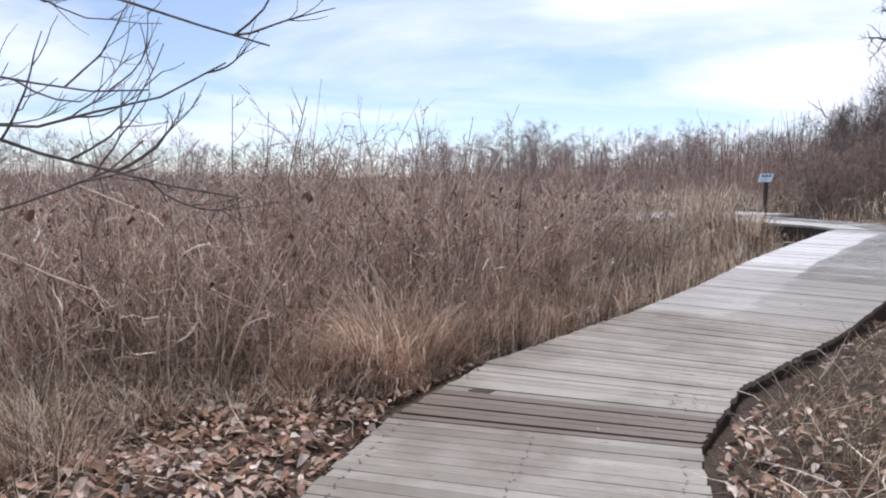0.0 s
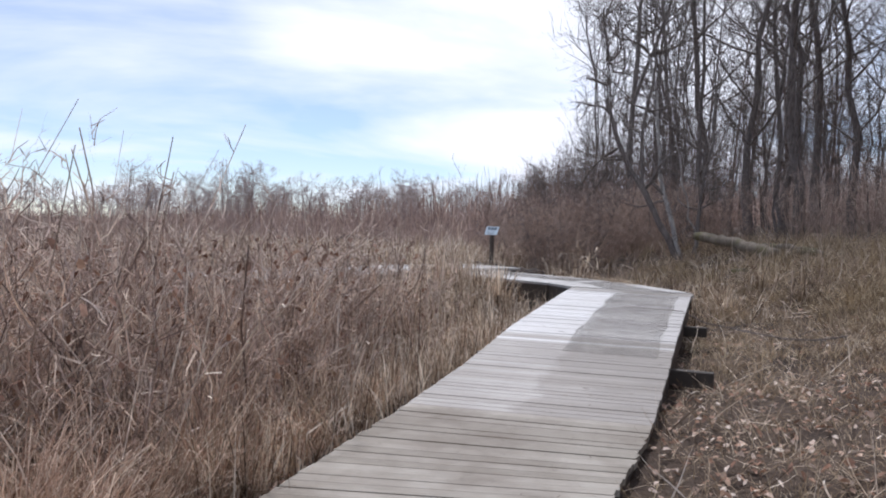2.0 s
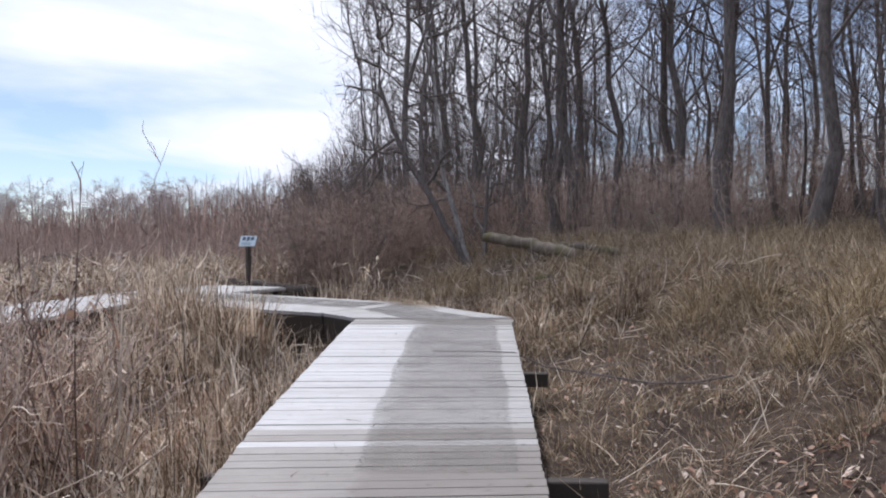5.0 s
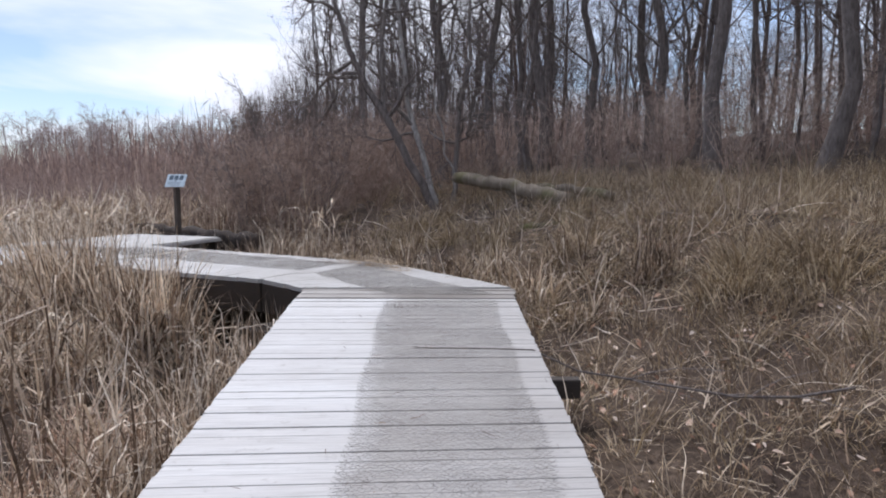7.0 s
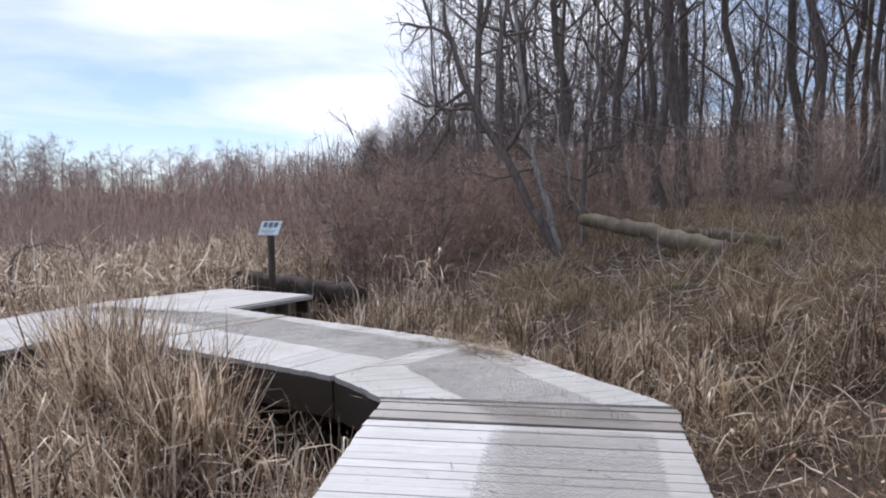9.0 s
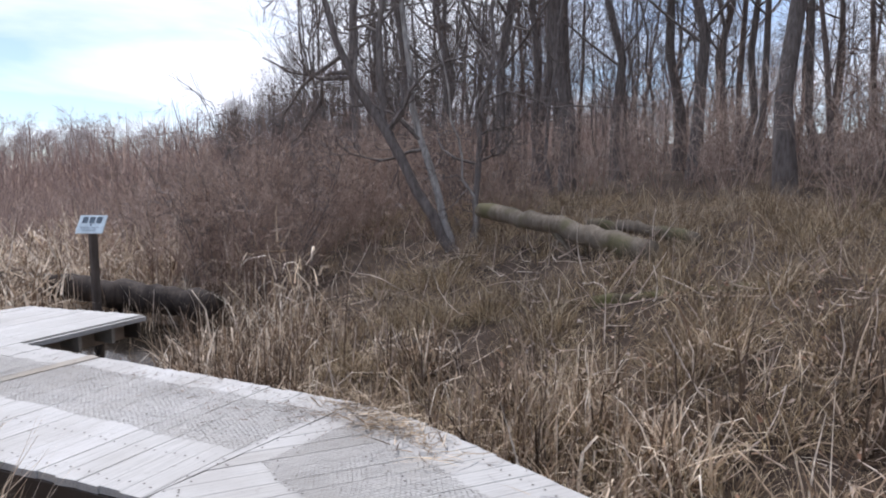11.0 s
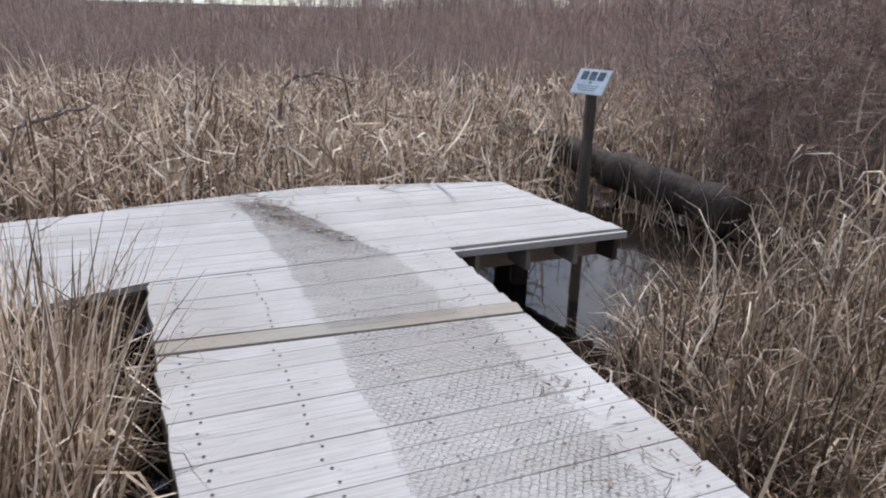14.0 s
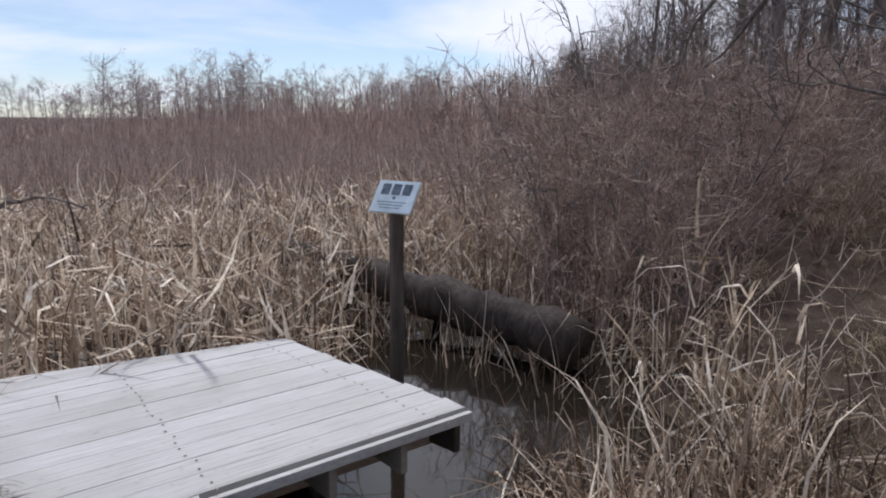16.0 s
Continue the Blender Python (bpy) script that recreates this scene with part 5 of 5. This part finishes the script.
def bank_grass():
    def keep(x, y):
        q = bank_side(x, y)
        brushy = (x > 8.9) & (x < 12.6) & (y > 13.2) & (y < 19)
        return (off_deck(x, y) > 0.06) & (q > -0.6) & (q < 13) & ~(brushy & (rng.random(np.shape(x)) < 0.75))
    bare = lambda x, y: smooth(0.9, 2.2, np.hypot((x - 3.9) * 0.75, y - 1.9))
    cx, cy = scatter(3900, (-1, -6, 18, 18), lambda a, c: keep(a, c) & (rng.random(np.shape(a)) < (0.6 + 0.4 * bare(a, c)) * np.where((bank_side(a, c) < 1.2) & (c > 9.0), 0.35, 1.0)))
    open_ = 0.75 + 0.25 * smooth(1.3, 3.0, np.hypot(cx - 11.0, (cy - 10.6) * 0.8))
    tall = rng.uniform(0.22, 0.85, len(cx)) * (0.7 + 0.6 * smooth(1.2, 4.0, bank_side(cx, cy))) * open_ * (0.5 + 0.5 * bare(cx, cy))
    half = len(cx) // 2
    stuff("bank_grass", [fountain(cx[:half], cy[:half], 34, rng.uniform(0.08, 0.24, half), tall[:half])], M_BANK, "arching tussocks of dead olive-straw grass on the bank", "grass")
    stuff("bank_grass", [fountain(cx[half:], cy[half:], 34, rng.uniform(0.08, 0.24, len(cx) - half), tall[half:])], M_GRASS, "arching tussocks of pale dead grass on the bank", "grass")
    x, y = scatter(26000, (-2, -7, 14, 17), lambda a, b: keep(a, b) & (bank_side(a, b) < 6.5))
    n = len(x)
    mat_ = blades(on_ground(x, y, -0.03), rng.uniform(0.10, 0.45, n), rng.uniform(0, 6.28, n), rng.uniform(0.9, 1.6, n), rng.normal(0.0, 0.5, n), rng.uniform(0.003, 0.008, n), 4, 0.25, 0.4)
    x, y = scatter(30000, (0.4, -4, 10, 9), lambda a, b: keep(a, b) & (bank_side(a, b) < 5))
    n = len(x)
    short = blades(on_ground(x, y, -0.01), rng.uniform(0.05, 0.26, n), rng.uniform(0, 6.28, n), rng.uniform(0.4, 1.7, n), rng.normal(0.0, 0.8, n), rng.uniform(0.003, 0.008, n), 3, 0.3, 0.4)
    stuff("fallen_grass", [mat_, short], M_GRASS, "flattened dead grass matted over the bank", "dead grass")
    x, y = scatter(9000, (-2, -7, 12, 17), lambda a, b: keep(a, b) & (b < 9.5) & (bank_side(a, b) < 0.6 + 1.8 * bare(a, b)))
    n = len(x)
    x3, y3 = scatter(3200, (-6, -4.5, 0.5, 2.6), lambda a, c: (off_deck(a, c) > 0.02) & (bank_side(a, c) < 0.2) & (np.hypot(a + 2.2, c + 0.2) < 3.4 * rng.uniform(0.5, 1.1, np.shape(a))))
    m3 = len(x3)
    start = blades(on_ground(x3, y3, -0.03), rng.uniform(0.12, 0.6, m3), rng.uniform(0, 6.28, m3), rng.uniform(0.9, 1.5, m3), rng.normal(0, 0.3, m3), rng.uniform(0.004, 0.010, m3), 4, 0.1, 0.3)
    stuff("fallen_reeds", [start, blades(on_ground(x, y, -0.04), rng.uniform(0.15, 0.6, n), rng.uniform(0, 6.28, n), rng.uniform(0.7, 1.6, n), rng.normal(0.0, 0.5, n), rng.uniform(0.005, 0.014, n), 4, 0.3, 0.4)], M_CATTAIL,
          "broken pale dead reeds lying along the bank", "dead reeds")


bank_grass()


def litter():
    def leaves(n, box, keep, size):
        x, y = scatter(n, box, keep)
        c = on_ground(x, y, -0.012)
        c[:, 2] += rng.uniform(0, 0.05, len(x))
        return leaf_quads(c, size)
    near = lambda x, y: (off_deck(x, y) > 0.01) & (np.hypot(x + 1.9, (y - 0.1) * 0.9) < 3.3 * rng.uniform(0.55, 1.1, np.shape(x)) + 0.5 * wave(x, y, 1.4, 3))
    right = lambda x, y: (off_deck(x, y) > 0.01) & (bank_side(x, y) > -0.6)
    stuff("leaf_litter", [leaves(60000, (-6.5, -5.0, 2.5, 4.5), near, 0.030), leaves(26000, (-1, -6, 12, 10), lambda a, c: right(a, c) & (rng.random(np.shape(a)) < 0.3 + 0.7 * (np.hypot(a - 3.9, c - 1.9) < 1.9)), 0.028)], M_LEAF, "curled brown and bleached fallen leaves on the ground", "leaf litter")
    # straggling dead grass round the start
    x, y = scatter(15000, (-7, -4.5, 0, 3), lambda a, b: (off_deck(a, b) > 0.05) & (bank_side(a, b) < 0) & ((a < -2.2 + 0.5 * wave(a, b, 1.5, 2)) | (b > 0.8)))
    n = len(x)
    stuff("dead_grass", [blades(on_ground(x, y), rng.uniform(0.2, 0.7, n), rng.uniform(0, 6.28, n), rng.uniform(0.1, 0.9, n), rng.uniform(0.0, 1.2, n), rng.uniform(0.004, 0.009, n), 4, 0.2)], M_GRASS,
          "thin dead straw grass at the thicket's foot", "grass")


litter()


def clumps():
    """Russet sedge tussocks leaning beside the deck, and straw fallen on the planks."""
    pieces = []
    for cx, cy, r, h, n in ((-1.08, 1.2, 0.36, 1.12, 2200), (-0.72, 1.72, 0.28, 0.95, 1100), (-0.35, 2.35, 0.30, 0.95, 900), (0.15, 3.0, 0.30, 0.8, 700), (-1.55, 1.1, 0.25, 0.65, 600), (0.9, 3.9, 0.30, 0.7, 500), (1.7, 4.9, 0.3, 0.65, 400), (2.7, 6.1, 0.3, 0.7, 400), (3.5, 7.1, 0.3, 0.65, 400)):
        pieces.append(fountain(np.array([cx]), np.array([cy]), n, r, h, 0.6, (0.2, 2.6), (0.004, 0.010), 6, 0.6, 0.3))
    stuff("sedge_tussock", pieces, M_SEDGE, "russet dead sedge tussocks beside the planks", "sedge")
    pieces = []
    for cx, cy, r, h, n in ((-2.62, -0.25, 0.22, 0.5, 420), (-2.95, 0.1, 0.25, 0.6, 460), (-3.3, -0.3, 0.25, 0.55, 420), (-2.45, 0.35, 0.2, 0.45, 260), (-3.7, 0.3, 0.3, 0.7, 500), (-2.0, 0.62, 0.22, 0.4, 240), (-1.6, 0.68, 0.2, 0.4, 220)):
        pieces.append(fountain(np.array([cx]), np.array([cy]), n, r, h, 0.6, (0.2, 1.6), (0.004, 0.009), 5, 0.2, 0.3))
    stuff("straw_tussock", pieces, M_CATTAIL, "pale straw-coloured grass tussocks beside leaf litter", "grass")
    pieces = []
    for k in range(110):
        if k < 48:
            s, o = rnd.uniform(0, 1), rnd.uniform(0, 3.2)
            cx, cy, h = 5.6 + 3.2 * s + o * 0.75, 2.2 + 4.2 * s - o * 0.5, rnd.uniform(0.6, 1.15)
        else:
            cx, cy, h = rnd.uniform(7.5, 11.5), rnd.uniform(7.0, 13.5), rnd.uniform(0.5, 0.9)
            if math.hypot(cx - 11.6, cy - 11.2) < 1.3:
                continue
        pieces.append(fountain(np.array([cx]), np.array([cy]), 230, rnd.uniform(0.2, 0.42), h * 0.85, 0.75, (0.2, 2.4), (0.004, 0.010), 5, 0.35, 0.25))
    stuff("tall_grass", pieces, M_BANK, "tall clumps of dead olive-straw grass on the bank", "grass")
    pieces, dull = [], []
    for k in range(165):
        s = rnd.uniform(0, 1)
        cx, cy = rnd.choice(((7.25 + 1.6 * rnd.random(), 8.2 + 4.6 * s), (7.6 + 1.6 * s, 11.5 + 1.6 * rnd.random()), (4.25 - 1.4 * rnd.random(), 8.6 + 2.3 * s), (4.3 - 0.7 * rnd.random(), 9.6 + 1.5 * s), (7.0 + 2.5 * s, 6.6 + 2.0 * rnd.random()), (6.95 + 0.5 * rnd.random(), 10.4 + 1.7 * s)))
        n = 60
        x, y = cx + rng.normal(0, 0.12, n), cy + rng.normal(0, 0.12, n)
        kk = off_deck(x, y) > 0.1
        x, y = x[kk], y[kk]
        n = len(x)
        (dull if cx > 6.5 and k % 3 else pieces).append(blades(on_ground(x, y), rng.uniform(0.25, 0.9, n), rng.uniform(0, 6.28, n), np.abs(rng.normal(0.3, 0.5, n)), rng.uniform(-0.3, 1.6, n), rng.uniform(0.008, 0.022, n), 5, 0.65))
    stuff("dull_reeds", dull, M_DULL, "brown broken reed clumps on the wet bank", "reeds")
    for k in range(52):
        s, o = rnd.random(), rnd.uniform(0.12, 0.5)
        cx, cy = 4.85 - 0.62 * s - 0.93 * o, 9.9 + 1.65 * s - 0.36 * o
        if k >= 26:
            cx, cy = 5.05 - 0.5 * s - 1.3 * o, 8.75 + 1.3 * s + 0.1 * o
        n = 60
        x, y = cx + rng.normal(0, 0.07, n), cy + rng.normal(0, 0.07, n)
        kk = off_deck(x, y) > 0.06
        x, y = x[kk], y[kk]
        n = len(x)
        pieces.append(blades(on_ground(x, y), rng.uniform(0.55, 1.35, n), rng.uniform(0, 6.28, n), np.abs(rng.normal(0.1, 0.22, n)), rng.uniform(-0.2, 0.8, n), rng.uniform(0.012, 0.026, n), 5, 0.5))
    stuff("reed_clump", pieces, M_CATTAIL, "pale broken reed clumps at the water's edge", "reeds")
    # low fringe along the marsh side of the long deck
    n = 3600
    s = rng.uniform(0, 1, n)
    x, y = -0.5 + 5.9 * s - 0.73 * rng.exponential(0.28, n), 1.55 + 6.4 * s + 0.68 * rng.exponential(0.28, n)
    k = (off_deck(x, y) > 0.03)
    x, y = x[k], y[k]
    n = len(x)
    stuff("grass_fringe", [blades(on_ground(x, y), rng.uniform(0.2, 0.75, n), rng.uniform(0, 6.28, n), np.abs(rng.normal(0.2, 0.4, n)), rng.uniform(-0.2, 1.0, n), rng.uniform(0.006, 0.014, n), 4, 0.4)], M_CATTAIL, "fringe of dead grass along the deck", "grass")
    sx, sy = [], []
    for cx, cy, a, s1, s2, n in ((6.75, 8.9, -1.1, 0.55, 0.11, 380), (4.65, 13.35, -1.0, 0.26, 0.10, 420), (5.0, 12.85, -0.8, 0.32, 0.05, 260), (5.85, 7.6, -0.8, 0.5, 0.05, 60), (6.4, 10.3, -1.2, 0.7, 0.06, 120), (5.6, 6.6, 0.8, 1.2, 0.35, 60), (3.0, 3.6, 0.8, 1.8, 0.4, 60), (0.7, 0.6, 0.9, 0.5, 0.12, 70)):
        u, w = rng.normal(0, s1, n), rng.normal(0, s2, n)
        sx.append(cx + u * math.cos(a) - w * math.sin(a))
        sy.append(cy + u * math.sin(a) + w * math.cos(a))
    x, y = np.concatenate(sx), np.concatenate(sy)
    k = off_deck(x, y) < -0.02
    x, y = x[k], y[k]
    n = len(x)
    base = np.stack([x, y, deck_z(x, y) + 0.008 + rng.uniform(0, 0.012, n)], -1)
    stuff("straw_debris", [blades(base, rng.uniform(0.02, 0.11, n), rng.uniform(0, 6.28, n), rng.uniform(1.5, 1.62, n), rng.normal(0, 0.05, n), rng.uniform(0.003, 0.008, n), 3)], M_DEBRIS, "bits of brown straw and twig lying on the planks", "debris")


clumps()


def fallen_branch():
    """A thin dead branch lying off the side of the long deck."""
    t = np.linspace(0, 1, 10)
    p = np.stack([5.05 + 1.5 * t, 6.05 - 1.95 * t + 0.12 * np.sin(t * 4), 0 * t], -1)
    on = off_deck(p[:, 0], p[:, 1]) < 0
    p[:, 2] = np.where(on, deck_z(p[:, 0], p[:, 1]) + 0.006, np.maximum(ground_z(p[:, 0], p[:, 1]) + 0.15, deck_z(p[:, 0], p[:, 1]) - 0.25 * t))
    q = shoots(p[None], 6, 0.6, 0.6, -0.05, 4, 0.55, 0.1)
    q[..., 2] = np.minimum(q[..., 2], 0.06)
    v, f = merged([tubes(p[None], (0.004 + 0.006 * t)[None], 5), tubes(q, taper(len(q), 4, 0.005, 0.4), 3)])
    tagged(new("fallen_branch", mesh_from_arrays("fallen_branch", v, f, M_BARK)), "thin dead branch lying off the edge of the deck", "branch")


fallen_branch()

# tall dark bushes behind the sign, their arching limbs clear against the brush
tall_k = [lambda h=h, n=n: shrub_kind("tall_shrub", "tall dark leafless shrub with arching limbs behind the sign", h, n, 0.75, M_BARK, 0.017, 8, 6, 0.15, 0.95, 0.36) for h, n in ((2.7, 7), (3.2, 8))]
shrubs(tall_k, [(9.5, 16.2, 0.85), (10.4, 17.6, 1.0), (10.1, 15.2, 0.75), (11.5, 18.6, 1.1), (11.3, 16.4, 1.0), (12.6, 20.5, 1.15), (9.6, 18.9, 0.8)])


def leaning_stalks():
    """Pale broken stalks leaning and lying over the wet bank and the log's foot."""
    x, y = scatter(620, (6.9, 6.2, 12.5, 15.5), lambda a, c: (off_deck(a, c) > 0.5) & (bank_side(a, c) > -0.8) & (bank_side(a, c) < 4.5))
    n = len(x)
    az, tip = rng.uniform(0, 6.28, n), rng.uniform(0.3, 1.5, n)
    ln = rng.uniform(0.2, 0.75, n)
    t = np.linspace(0, 1, 5)
    phi = tip[:, None] + rng.normal(0, 0.35, (n, 1)) * t[None]
    d = np.stack([np.sin(phi) * np.cos(az)[:, None], np.sin(phi) * np.sin(az)[:, None], np.cos(phi)], -1)
    p = on_ground(x, y)[:, None, :] + d * (ln[:, None] * t[None])[..., None]
    p[..., 2] = np.maximum(p[..., 2], ground_z(p[..., 0], p[..., 1]) + 0.03)
    k = (off_deck(p[..., 0], p[..., 1]) > 0.1).all(axis=1)
    p = p[k]
    stuff("leaning_stalks", [tubes(p, taper(len(p), 4, rng.uniform(0.004, 0.009, len(p)), 0.5), 4)], M_STALK, "pale broken stalks leaning over the wet bank", "dead stems")


leaning_stalks()


def crooked_branch(pts, r, label):
    """A dead branch that stands up out of the reeds."""
    q = np.array(pts, float)
    t = np.linspace(0, 1, 12)
    p = np.stack([np.interp(t, np.linspace(0, 1, len(q)), q[:, i]) for i in range(3)], -1)
    p[1:] += rng.normal(0, 0.015, (11, 3))
    k1 = shoots(p[None], 5, 0.4, 0.8, 0.0, 4, 0.3, 0.3)
    v, f = merged([tubes(p[None], (r * (1 - 0.7 * t))[None], 6), tubes(k1, taper(len(k1), 4, r * 0.35, 0.4), 4)])
    tagged(new("dead_branch", mesh_from_arrays("dead_branch", v, f, M_BARK, True)), label, "branch")


crooked_branch([(4.1, 17.9, -0.65), (4.05, 17.9, 0.2), (4.2, 17.9, 0.5), (4.6, 17.9, 0.58), (5.0, 18.0, 0.45)], 0.035, "dark crooked dead branch standing up among cattails")
crooked_branch([(1.9, 15.1, -0.65), (1.95, 15.1, 0.0), (2.1, 15.2, 0.25), (2.45, 15.3, 0.38), (2.7, 15.3, 0.42)], 0.03, "dark bent dead branch standing up among cattails")


def edge_straw():
    """Reed litter heaped over the rim of the turning deck, and long straws on the planks."""
    n = 420
    u, w = rng.normal(0, 0.42, n), rng.normal(0, 0.085, n)
    x, y = 6.86 + 0.10 * u + w, 8.75 + u
    base = np.stack([x, y, np.where(off_deck(x, y) < 0.1, 0.008, -0.03) + rng.uniform(0, 0.045, n)], -1)
    stuff("straw_heap", [blades(base, rng.uniform(0.06, 0.3, n), rng.uniform(0, 6.28, n), rng.uniform(1.38, 1.6, n), rng.normal(0, 0.1, n), rng.uniform(0.004, 0.010, n), 4)], M_GRASS, "brown reed litter heaped over the deck's rim", "debris")


edge_straw()
